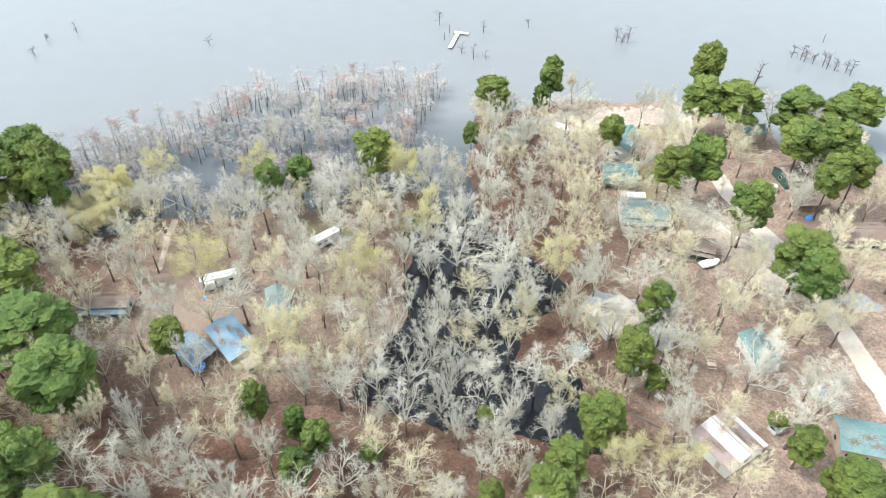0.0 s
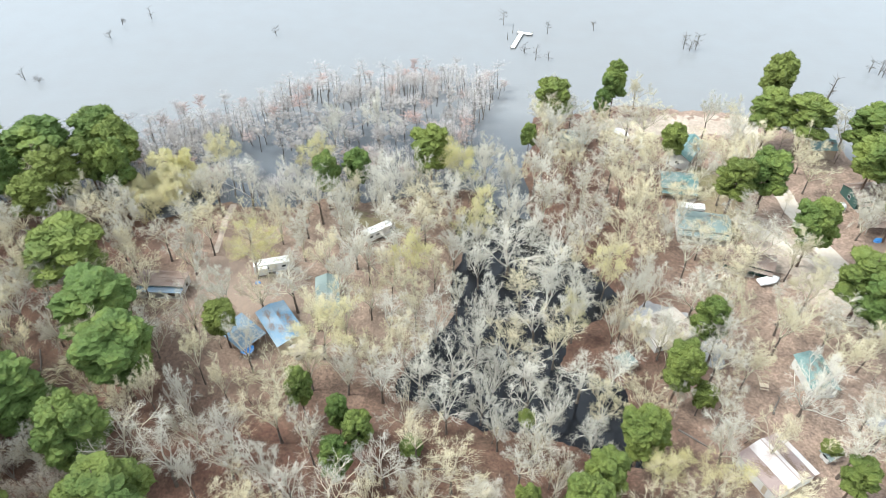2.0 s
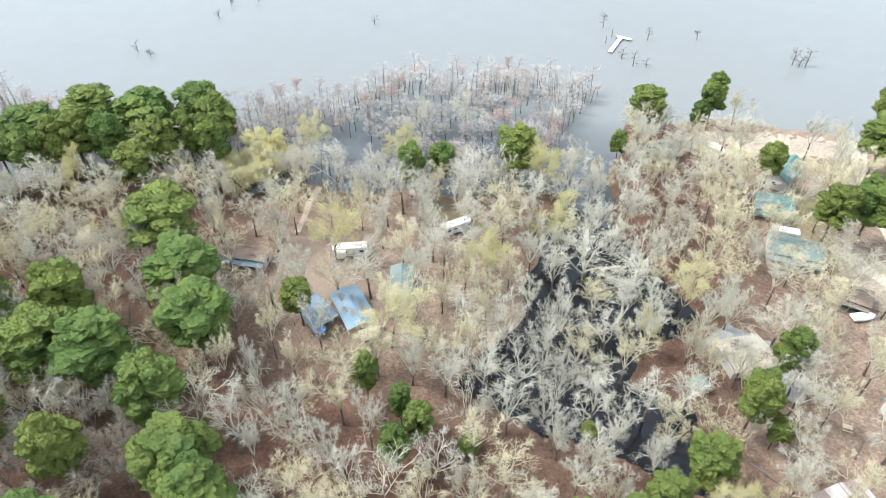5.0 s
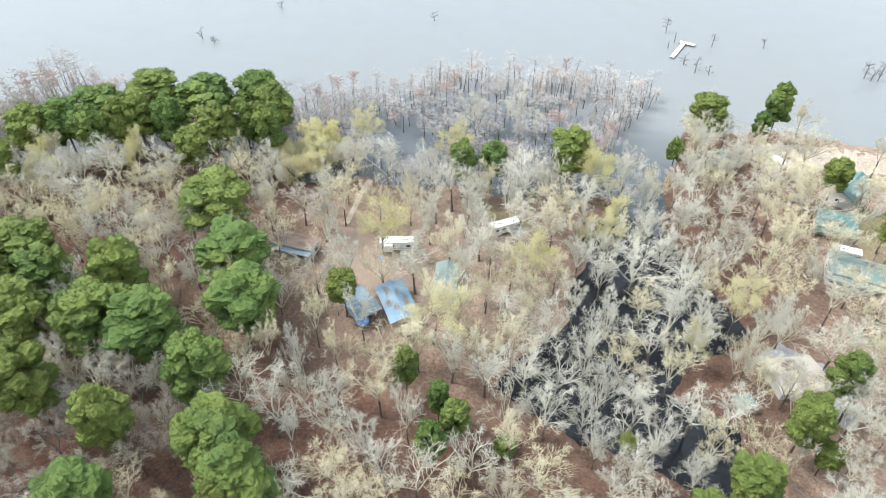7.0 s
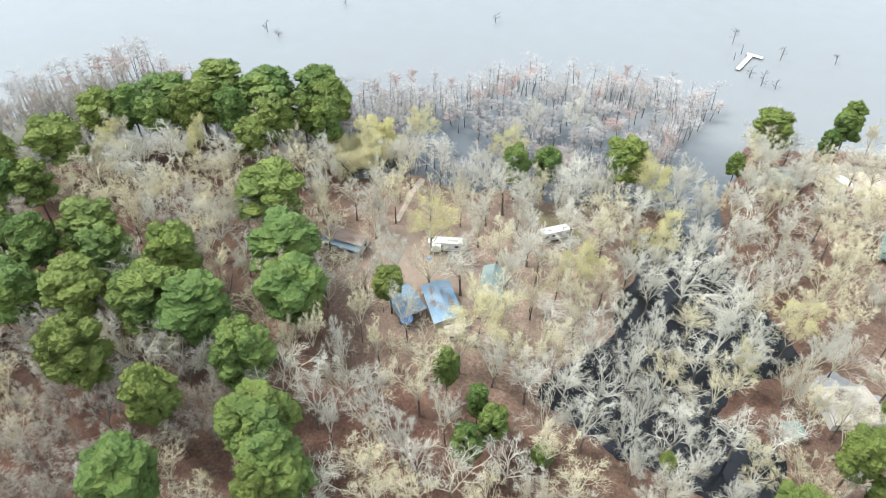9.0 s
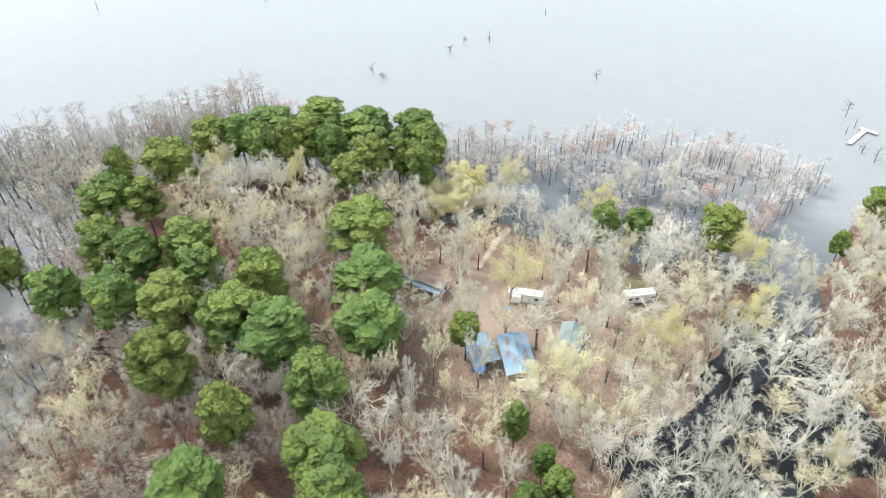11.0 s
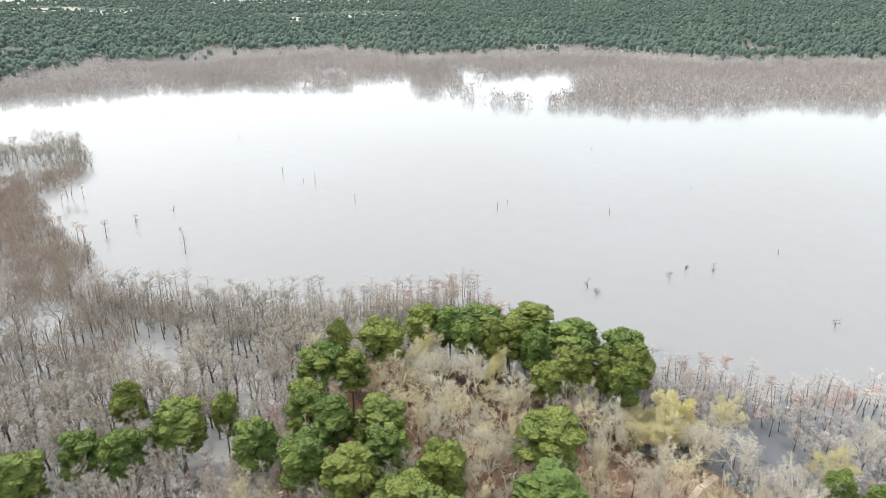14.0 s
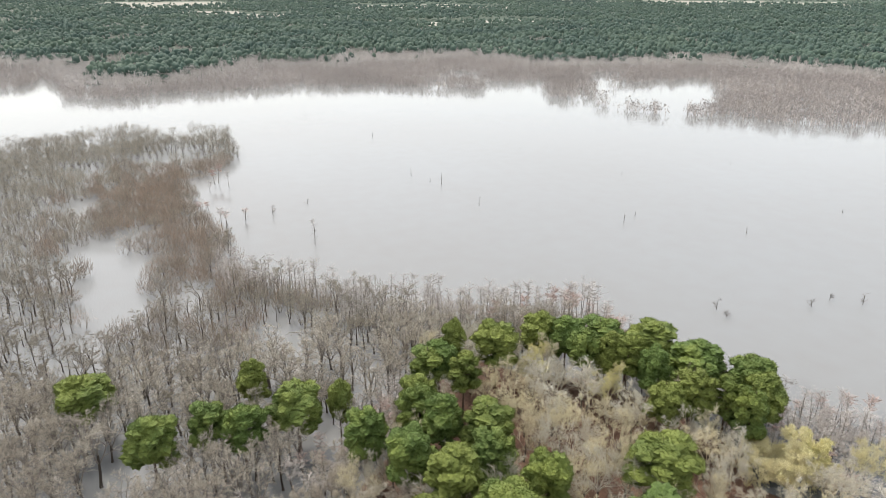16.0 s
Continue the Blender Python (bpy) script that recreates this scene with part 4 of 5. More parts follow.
shelter("open_shed", 93.6, 147.2, 4, 8.4, 4.6, 2.8, ROOF_BROWN, "open shed with a flat weathered brown roof")
house("cabin", 101.0, 134.2, 3, 12.0, 6.6, 2.9, 4.0, WALL_GREEN, ROOF_BROWN, "dark green cabin with a brown roof and white trim", porch=1.4, drift=4, seed=25)
house("cabin", 88.4, 182.4, 8, 7.0, 6.0, 3.2, 4.5, WALL_TAN, ROOF_TEAL, "lakeside cabin with a teal roof under pines", seed=27)
house("cabin", 16.5, 177.8, -4, 7.0, 6.4, 3.0, 4.4, WALL_WHITE, ROOF_GREY, "pale cabin with a grey roof by the creek mouth", seed=29)
house("cabin", 35.0, 104.4, 27, 9.6, 8.0, 2.3, 3.1, WALL_WHITE, ROOF_PALE, "white cabin with a leaf-strewn pale sheet roof on a pad", drift=7, seed=31)
shelter("open_shed", 25.9, 94.4, 40, 3.4, 3.0, 2.4, ROOF_GREY, "small grey-roofed garden shelter on red leaf litter")
house("cabin", 61.6, 77.2, 30, 2.2, 1.8, 1.7, 2.1, WALL_WHITE, ROOF_GREY, "tiny grey-roofed tool shed among leaves", drift=0, category="shed")


# ---- trees ----
RNG = np.random.default_rng(11)
PARK = (0, -400, -60)


def models(name, make, sizes, mats, label, category):
    out = []
    for i, (h, w, kw) in enumerate(sizes):
        parts = make(np.random.default_rng(100 + 7 * i + len(name)), h, w, **kw)
        ob = tree_thing(name, parts, mats, label, category, PARK)
        out.append((ob, h, w))
    return out


def retire(kinds):
    """Takes the models themselves out of the scene once copied."""
    for ob, *_ in kinds:
        for c in list(ob.children):
            bpy.data.objects.remove(c)
        bpy.data.objects.remove(ob)


PINES_WOOD = [
    (-71.7, 28.3, 22.0, 5.1), (-51.2, 40.6, 22.0, 5.3), (-59.1, 46.2, 22.0, 5.5), (-78.2, 42.0, 22.0, 4.0),
    (-94.9, 42.9, 26.4, 5.2), (-69.7, 57.1, 22.0, 4.9), (-71.3, 73.7, 22.0, 6.1), (-80.2, 85.5, 22.0, 6.5),
    (-94.2, 98.9, 22.0, 6.9), (-85.2, 62.5, 22.0, 5.9), (-96.8, 60.6, 22.0, 6.7), (-101.0, 73.3, 22.0, 4.5),
    (-110.8, 56.1, 22.0, 5.2), (-113.4, 66.8, 22.0, 4.7), (-123.1, 71.5, 22.0, 5.3), (-130.3, 62.2, 22.0, 4.3),
    (-147.0, 76.6, 22.0, 3.9), (-157.7, 92.7, 22.0, 5.9), (-50.8, 35.6, 22.0, 2.8),
]
PINES_SHORE = [
    (-160.0, 110.0, 22.0, 5.3), (-153.3, 114.6, 22.0, 5.3), (-149.5, 124.8, 22.0, 6.2), (-141.0, 137.6, 22.0, 7.2),
    (-135.5, 122.5, 22.0, 5.1), (-126.7, 124.7, 22.0, 4.2), (-126.1, 140.5, 22.0, 7.0), (-112.8, 126.1, 22.0, 4.8),
    (-114.3, 147.6, 22.0, 6.0), (-105.5, 142.6, 22.0, 5.0), (-108.4, 132.9, 22.0, 4.0), (-101.1, 132.9, 22.0, 4.0),
    (-143.7, 114.0, 22.0, 4.3), (-138.8, 119.4, 22.0, 3.8), (-114.5, 118.0, 19.0, 4.6),
]
PINES_CAMP = [
    (-57.2, 89.2, 15.4, 3.6), (-36.3, 73.7, 16.5, 2.7), (-28.2, 69.6, 15.4, 2.3), (-23.5, 65.8, 16.5, 3.0),
    (-26.1, 60.3, 16.5, 3.2), (-47.8, 138.7, 19.5, 3.9), (-41.3, 144.4, 18.5, 3.9), (-22.6, 152.8, 22.0, 5.6),
    (9.5, 182.1, 22.0, 5.5), (28.2, 193.6, 22.0, 3.6), (24.5, 186.8, 15.4, 2.7), (3.4, 169.8, 13.2, 2.5),
]
PINES_EAST = [
    (77.7, 200.3, 25.5, 5.8), (71.6, 182.0, 22.0, 6.8), (80.5, 179.0, 22.0, 8.1), (97.2, 176.3, 22.0, 7.4),
    (107.1, 173.4, 22.0, 7.5), (117.8, 181.8, 22.0, 7.9), (91.4, 158.1, 22.0, 6.8), (101.1, 158.4, 22.0, 6.1),
    (100.7, 145.3, 22.0, 5.0), (93.3, 142.6, 22.0, 4.9), (54.3, 145.1, 22.0, 6.0), (63.1, 149.2, 22.0, 6.2),
    (42.7, 166.5, 17.6, 4.1), (69.4, 130.3, 22.0, 5.8), (75.3, 112.4, 22.0, 7.6), (75.0, 105.3, 22.0, 6.0),
    (40.5, 97.6, 19.8, 4.4), (34.0, 85.7, 19.8, 4.5),
]
PINES_ROAD = [
    (38.7, 83.8, 11.0, 2.6), (26.2, 72.0, 18.7, 4.7), (61.8, 69.0, 13.2, 3.5), (68.1, 62.2, 13.2, 4.6),
    (65.2, 62.6, 11.0, 2.9), (18.9, 62.3, 17.6, 4.2), (15.0, 56.2, 19.8, 4.5), (6.2, 55.4, 17.6, 2.4),
]
CEDARS = [(6.0, 76.8, 6.6, 1.9), (-14.6, 68.2, 5.5, 2.4), (61.5, 77.7, 4.4, 2.1)]
PINES_SWAMP = [
    (-183.3, -17.3, 22.0, 7.1), (-156.0, -2.0, 22.0, 5.7), (-157.2, 11.4, 22.0, 4.3), (-172.6, 25.2, 22.0, 3.5),
    (-151.8, 18.6, 22.0, 5.2), (-154.8, 32.8, 22.0, 7.5), (-153.2, 43.5, 22.0, 3.0), (-135.2, 44.6, 22.0, 4.7),
    (-156.3, 70.8, 22.0, 5.2), (-165.2, 82.3, 22.0, 3.4), (-137.2, 59.6, 22.0, 5.0), (-122.1, 50.0, 22.0, 5.3), (-157.0, 74.0, 22.0, 4.8), (-143.0, 61.5, 22.0, 4.6), (-115.0, 58.5, 20.0, 4.4),
]
BUDDING = [
    (-91.5, 137.0, 16.0, 11.0), (-80.6, 151.2, 17.0, 4.9), (-150.2, 100.0, 17.0, 5.1), (-132.0, 114.0, 17.0, 5.4),
    (-58.1, 110.3, 17.0, 6.9), (-36.5, 88.5, 16.0, 7.8), (-8.3, 130.2, 17.0, 6.5), (-53.2, 149.0, 17.0, 5.4),
    (-14.8, 147.8, 17.0, 6.7), (-100.2, 99.9, 11.9, 3.3), (22.2, 114.5, 17.0, 4.8), (30.5, 66.2, 13.6, 5.0),
    (39.2, 66.0, 13.6, 5.1), (-21.0, 110.4, 17.0, 5.0), (14.6, 100.9, 13.6, 3.6),
]
PALE_WEST = [
    (-68.4, 136.6, 17.0, 7.9), (-54.3, 135.8, 17.0, 7.0), (-33.3, 143.8, 17.0, 8.9), (-103.6, 89.0, 17.0, 6.7),
    (-32.9, 55.0, 17.0, 5.5),
    (-88.4, 55.8, 17.0, 4.8), (-99.4, 52.4, 17.0, 5.0), (10.0, 180.4, 17.0, 6.9),
    (-50.4, 54.5, 17.0, 3.1),
]
PALE_CREEK = [
    (-22.3, 79.6, 16.5, 6.3), (-15.1, 81.5, 17.5, 6.3), (-9.5, 85.1, 15.5, 6.8), (-9.0, 74.1, 18.0, 5.4), (-4.9, 89.0, 16.5, 4.9),
    (-2.7, 102.4, 17.5, 5.5), (7.2, 98.8, 15.5, 6.4), (6.1, 80.0, 18.0, 6.0), (16.0, 84.7, 16.5, 6.9), (10.6, 76.1, 17.5, 4.7),
    (0.9, 71.3, 15.5, 4.3), (-55.4, 57.1, 18.0, 6.2), (-58.9, 71.4, 16.5, 3.4), (10.6, 115.2, 17.5, 7.4), (-46.7, 64.3, 15.5, 5.8),
    (-37.5, 57.0, 18.0, 5.3), (-18.4, 61.2, 16.5, 5.2), (0.2, 119.9, 17.5, 9.6), (-6.3, 114.5, 15.5, 5.1), (58.5, 85.9, 18.0, 8.0),
    (-30.4, 139.9, 17.0, 7.7), (69.5, 79.5, 17.0, 6.4), (9.2, 174.4, 17.0, 6.7), (12.0, 125.4, 17.0, 6.1), (-54.1, 169.3, 17.0, 5.9), (-42.0, 174.4, 17.0, 6.8),
    (-14.0, 97.0, 16.0, 7.2), (-24.0, 94.5, 15.5, 6.4), (-26.0, 114.0, 16.0, 6.6), (-12.5, 118.0, 16.5, 6.0), (-35.5, 116.5, 16.0, 6.2),
]
CREAM = [
    (27.7, 95.4, 16.0, 4.0), (33.3, 92.1, 16.0, 3.5), (25.1, 101.2, 16.0, 4.1), (-25.4, 107.4, 16.0, 4.5), (-48.6, 117.6, 16.0, 4.6), (-10.3, 103.9, 16.0, 4.3),
    (-73.0, 109.6, 16.5, 6.9), (-50.0, 83.1, 17.5, 4.2), (-52.2, 75.1, 15.5, 3.6), (-64.3, 69.9, 18.0, 3.9), (-55.9, 123.0, 16.5, 4.2),
    (-41.0, 110.6, 17.5, 4.9), (-38.9, 122.3, 15.5, 4.6), (-31.4, 111.1, 18.0, 5.3), (-32.5, 131.8, 16.5, 4.8), (-21.4, 118.9, 17.5, 5.2),
    (-16.1, 110.5, 15.5, 5.5), (-18.7, 99.0, 18.0, 5.7), (-28.8, 100.6, 16.5, 4.6), (-19.4, 88.6, 17.5, 5.4), (-29.4, 80.3, 15.5, 5.7),
    (15.1, 100.2, 18.0, 4.8), (23.5, 100.3, 16.5, 4.8), (-32.0, 63.9, 17.5, 4.3), (-67.9, 67.5, 15.5, 3.9), (-86.3, 56.5, 18.0, 5.7),
    (-97.9, 52.2, 16.5, 5.5), (-104.4, 86.0, 17.5, 7.5), (-130.9, 95.2, 15.5, 9.1), (-117.3, 110.4, 18.0, 7.5), (-108.0, 119.2, 16.5, 6.9),
    (-132.6, 107.3, 17.5, 7.5), (-124.7, 82.7, 15.5, 6.0), (-58.7, 79.1, 18.0, 4.2), (-141.8, 89.9, 16.5, 7.4), (-104.0, 99.2, 17.5, 5.8),
    (-91.1, 111.2, 15.5, 5.5), (5.5, 149.6, 18.0, 6.6), (18.1, 142.3, 16.5, 6.1), (25.4, 154.5, 17.5, 6.8), (32.0, 167.2, 15.5, 6.9),
    (29.4, 137.9, 18.0, 6.3), (37.8, 183.4, 16.5, 7.1), (8.5, 178.6, 17.5, 7.8), (18.0, 170.2, 15.5, 6.6), (26.5, 106.0, 18.0, 5.0),
    (40.3, 96.7, 16.5, 5.6), (57.5, 126.8, 17.5, 6.9), (66.4, 94.8, 15.5, 6.2), (56.8, 100.8, 18.0, 6.1), (54.5, 131.0, 16.5, 5.2),
    (65.3, 113.2, 17.5, 5.5), (68.9, 83.4, 15.5, 5.7), (40.4, 120.1, 18.0, 5.7), (31.5, 112.2, 16.5, 5.7), (43.2, 97.2, 17.5, 4.9),
    (48.6, 91.3, 15.5, 5.1), (27.8, 149.2, 18.0, 6.7), (32.2, 137.1, 16.5, 5.8), (42.8, 142.1, 17.5, 5.7), (32.8, 96.9, 15.5, 5.0),
    (41.6, 80.0, 17.5, 5.0), (35.2, 85.1, 15.5, 4.1), (62.0, 73.1, 18.0, 5.8),
    (49.3, 74.0, 16.5, 4.5), (80.3, 98.3, 17.5, 5.9),
]
# what the scattered trees keep clear of: x, y, radius
CLEAR = [
    (-87, 130, 12), (-91, 137, 12),
    (-43, 86, 9), (-50, 84, 8), (-46.6, 94.6, 9), (-52, 107, 6), (-31, 122, 6), (-74, 98, 7), (-37, 98, 4),
    (-46.6, 94.6, 7), (-40.8, 90, 3), (-55, 91.4, 5), (-39.8, 105, 5), (-55, 113, 7), (-32.6, 129, 5), (-78.6, 104.6, 7),
    (48.6, 174.5, 7), (44.7, 159, 6), (48.4, 141.3, 8), (57.5, 129, 7), (50.8, 72.8, 8), (77.5, 73.6, 8), (63.6, 95, 5),
    (95, 160, 7), (93.6, 147, 6), (101, 134, 8), (88, 182, 5), (16.5, 178, 6), (33.8, 103.8, 5.5),
    (41, 122, 6), (42, 133, 4), (50, 86, 6), (58, 84, 4), (-8, 67, 5), (-66, 133, 4), (-48, 140, 3), (-62, 106, 6), (-70, 100, 4), (66, 165, 6),
]
LANES = [(73, 206, 71, 172, 4), (71, 172, 77, 140, 4), (77, 140, 84, 112, 5), (84, 112, 87, 60, 4), (82, 122, 58, 148, 4), (22, 191, 72, 195, 9), (-74, 140, -62, 104, 3), (-68, 104, -46, 106, 4), (60, 115, 80, 122, 6)]


def clear_of(x, y):
    """Spots off the buildings, yards and lanes."""
    ok = np.ones(len(x), bool)
    for a, b, r in CLEAR:
        ok &= (np.hypot(x - a, y - b) > 0.68 * r) & (np.hypot(x - a * 0.965, y - b * 0.965) > 0.6 * r)
    for ax, ay, bx, by, r in LANES:
        t = np.clip(((x - ax) * (bx - ax) + (y - ay) * (by - ay)) / ((bx - ax) ** 2 + (by - ay) ** 2), 0, 1)
        ok &= np.hypot(x - ax - t * (bx - ax), y - ay - t * (by - ay)) > r
    return ok


def scatter(rng, x0, x1, y0, y1, gap, tries, test, taken):
    """Random spots in a rectangle that pass the test and keep their distance."""
    x, y = rng.uniform(x0, x1, tries), rng.uniform(y0, y1, tries)
    ok = clear_of(x, y)
    ok[ok] &= test(x[ok], y[ok])
    cells, out = {}, []
    def near(a, b):
        i, j = int(a // gap), int(b // gap)
        return any(math.hypot(a - p, b - q) < gap for di in (-1, 0, 1) for dj in (-1, 0, 1) for p, q in cells.get((i + di, j + dj), ()))
    for a, b in taken:
        cells.setdefault((int(a // gap), int(b // gap)), []).append((a, b))
    for a, b in zip(x[ok], y[ok]):
        if not near(a, b):
            cells.setdefault((int(a // gap), int(b // gap)), []).append((a, b))
            out.append((a, b))
    return np.array(out, float).reshape(-1, 2)


def seen_side(x, y, near=50):
    """Ground on the side that the flight looks at."""
    a = np.degrees(np.arctan2(-x, y))
    return (np.hypot(x, y) > near) & (-42 < a) & (a < 104)


pines = models("pine_tree", pine, [(22, 5.5, {}), (22, 5.5, {"lobes": 26}), (22, 5.0, {"lobes": 20}), (23, 5.5, {"lobes": 28}), (21, 4.6, {"lobes": 18}), (22, 5.2, {"lobes": 23})], (BARK_PINE, NEEDLES), "tall green loblolly pine with a rounded needle crown", "tree")
grown(pines, RNG, [(x, y, h * 1.08, w) for x, y, h, w in PINES_WOOD], "pines of the west wood", 1.3)
grown(pines, RNG, [(x, y, h * 1.1, w) for x, y, h, w in PINES_SHORE], "pine grove on the point", 1.22)
grown(pines, RNG, PINES_CAMP, "pines round the west camp", 1.05)
grown(pines, RNG, PINES_EAST, "pines of the east camp", 0.92)
grown(pines, RNG, PINES_ROAD, "pines of the east camp", 1.0)
grown(pines, RNG, [(x, y, h * 1.06, min(w, 6.4)) for x, y, h, w in PINES_SWAMP], "pines at the edge of the swamp", 1.25)
grown(pines, RNG, CEDARS, "low evergreens by the creek")
retire(pines)

hard = [(17, 6.0, {}), (16, 5.5, {"leaders": 4, "limbs": 7}), (18, 6.0, {"leaders": 6, "fork": 0.26, "limbs": 5}), (15, 5.0, {"branches": 6, "fork": 0.28, "limbs": 5}), (17, 5.5, {"fork": 0.44, "limbs": 7, "leaders": 4}), (16, 6.2, {"leaders": 7, "fork": 0.16, "limbs": 5, "tilt": 52}), (19, 5.6, {"leaders": 3, "fork": 0.4, "limbs": 8, "tilt": 30})]
budding = models("budding_tree", bare_tree, [(h, w, dict(k, buds=7000)) for h, w, k in hard[:3]], (BARK_TRUNK, BARK_GREY, TWIG_BUD, BUD), "hardwood tree in opening yellow-green bud", "tree")
grown(budding, RNG, BUDDING[1:], "budding trees")
broad = models("budding_tree", bare_tree, [(17, 10.8, {"leaders": 12, "limbs": 8, "branches": 5, "fork": 0.2, "tilt": 70, "buds": 70000, "bud": 1.7})], (BARK_TRUNK, BARK_GREY, TWIG_BUD, BUD), "broad hardwood tree in full yellow-green bud by the shore", "tree")
grown(broad, RNG, BUDDING[:1], "budding trees")
retire(budding)
retire(broad)
pale = models("bare_tree", bare_tree, [(h, w, dict(k, thick=1.15)) for h, w, k in hard], (BARK_TRUNK, BARK_WHITE, TWIG_PALE), "leafless pale-barked hardwood tree with spreading limbs", "tree")
grown(pale, RNG, PALE_WEST, "pale bare trees")
grown(pale, RNG, PALE_CREEK, "pale bare trees")
placed = np.array([r[:2] for r in PINES_WOOD + PINES_SHORE + PINES_CAMP + PINES_EAST + PINES_ROAD + PINES_SWAMP + BUDDING + PALE_WEST + PALE_CREEK + CREAM])
creek = scatter(RNG, -25, 35, 66, 160, 6.4, 1400, lambda x, y: heights(x, y) < 0.3, placed)
grown(pale, RNG, [(x, y, RNG.uniform(13, 19), RNG.uniform(3.8, 6.0)) for x, y in creek[::2]], "pale bare trees")
retire(pale)
placed = np.vstack([placed, creek])
plain = models("bare_tree", bare_tree, hard[:4], (BARK_TRUNK, BARK_GREY, TWIG_TAN), "leafless tan-twigged hardwood tree", "tree") + models("bare_tree", bare_tree, hard[3:], (BARK_TRUNK, BARK_GREY, TWIG_PALE), "leafless hardwood tree with pale grey twigs", "tree")
woods = scatter(RNG, -180, 125, 15, 206, 6.2, 12000, lambda x, y: (heights(x, y) > 0.25) & seen_side(x, y), placed)
share = np.where(woods[:, 0] > 26, 0.55, np.where((woods[:, 0] < -48) & (woods[:, 1] < 84), 0.55, 0.95))
woods = woods[RNG.uniform(0, 1, len(woods)) < share]
order = np.argsort(np.hypot(woods[:, 0], woods[:, 1]))
woods = woods[order]
rest = woods[300:]
grown(plain, RNG, CREAM, "bare trees round the camps")
grown(plain, RNG, [(x, y, RNG.uniform(13, 19), RNG.uniform(4.2, 6.4)) for x, y in creek[1::2]], "bare trees of the creek")
grown(plain, RNG, [(x, y, RNG.uniform(13, 19), RNG.uniform(4.4, 6.8)) for x, y in woods[:300]], "bare trees of the wood")
retire(plain)
placed = np.vstack([placed, woods])
light = [bare_tree(np.random.default_rng(40 + i), 15, 4.8, leaders=4 + i % 3, limbs=5, branches=5, twigs=6, sprays=5, fork=0.3, coarse=True)[:3] for i in range(6)]
for spots, twig, label in ((rest[rest[:, 0] < 0], TWIG_WOOD, "leafless tan hardwood trees standing close together"), (rest[rest[:, 0] >= 0], TWIG_CREAM, "leafless pale hardwood trees round the cabins")):
    if len(spots):
        joined("bare_woodland", light, [(x, y, height(x, y), RNG.uniform(0, 6.3), RNG.uniform(0.9, 1.35), RNG.uniform(0.95, 1.3)) for x, y in spots], (BARK_TRUNK, BARK_WHITE if twig is TWIG_CREAM else BARK_GREY, twig), label, "woodland")
thick_spots = scatter(RNG, -150, -70, 5, 62, 4.6, 3000, lambda x, y: (heights(x, y) > -0.5) & seen_side(x, y, 70), np.vstack([placed]))
joined("bare_woodland", light, [(x, y, height(x, y), RNG.uniform(0, 6.3), RNG.uniform(0.7, 1.0), RNG.uniform(0.7, 1.05)) for x, y in thick_spots], (BARK_DARK, BARK_CYPRESS, TWIG_GREY), "leafless grey trees crowded along the swamp", "woodland")
slim = [bare_tree(np.random.default_rng(60 + i), 8, 1.9, leaders=3, limbs=4, branches=3, twigs=3, sprays=2, fork=0.3, thick=0.8, tilt=26, coarse=True)[:3] for i in range(4)]
saplings = scatter(RNG, -180, 125, 15, 206, 3.0, 3000, lambda x, y: (heights(x, y) > 0.2) & seen_side(x, y), placed[:0])
joined("saplings", slim, [(x, y, height(x, y), RNG.uniform(0, 6.3), RNG.uniform(0.6, 1.3), RNG.uniform(0.5, 1.2)) for x, y in saplings[:220]], (BARK_TRUNK, BARK_GREY, TWIG_WOOD), "thin leafless saplings under the trees", "undergrowth")

# flooded timber: the fringe off the shore and the swamp to the west
FRINGE = [(-12, 158), (-14, 180), (-5, 212), (-22, 215), (-49, 211), (-80, 196), (-84, 183), (-106, 176), (-120, 160), (-150, 146), (-191, 154), (-199, 130), (-231, 81), (-249, 68), (-275, 40), (-327, 41), (-374, 34),
          (-441, 37), (-506, 78), (-595, 84), (-628, 11), (-610, -81), (-520, -260), (-100, -260), (-100, 0), (-150, 80), (-120, 130), (-60, 138), (-20, 152)]
POOLS = [(-310, -6, 20), (-290, -11, 18), (-272, -13, 15), (-340, -15, 16), (-508, 20, 20), (-268, 20, 13), (-215, 40, 15), (-185, 62, 10)]


def drift(x, y, size):
    """A slow waver over the land, about -2 to 2."""
    return np.sin(x / size + 1.3 * np.sin(0.7 * y / size)) + np.sin(1.2 * y / size + 1.1 * np.sin(0.8 * x / size + 2))


def flooded(x, y):
    ok = seen_side(x, y, 60) & (heights(x, y) < 0) & (inside_by(FRINGE, x, y) > 0)
    for a, b, r in POOLS:
        ok &= np.hypot(x - a, (y - b) * 1.4) > r
    return ok


cyp = models("cypress_tree", cypress, [(16, 1.9, {"sprays": 16, "blade": 0.055}), (14, 1.8, {"twigs": 44, "sprays": 16, "blade": 0.055})], (BARK_CYPRESS, TWIG_RUST), "slender flooded cypress with rusty bare twigs", "tree") + models("cypress_tree", cypress, [(16, 2.2, {"sprays": 12}), (17, 2.4, {"twigs": 54, "sprays": 11})], (BARK_CYPRESS, TWIG_MIST), "slender flooded cypress with misty grey bare twigs", "tree")
wet = scatter(RNG, -200, 0, -60, 218, 4.0, 16000, lambda x, y: flooded(x, y) & (drift(x, y, 8) > -0.75), placed)
edge = inside_by(FRINGE, wet[:, 0], wet[:, 1])


def stature(x):
    """The fringe stands taller towards the west."""
    return 0.9 + 0.35 * min(max((-105 - x) / 60, 0), 1)


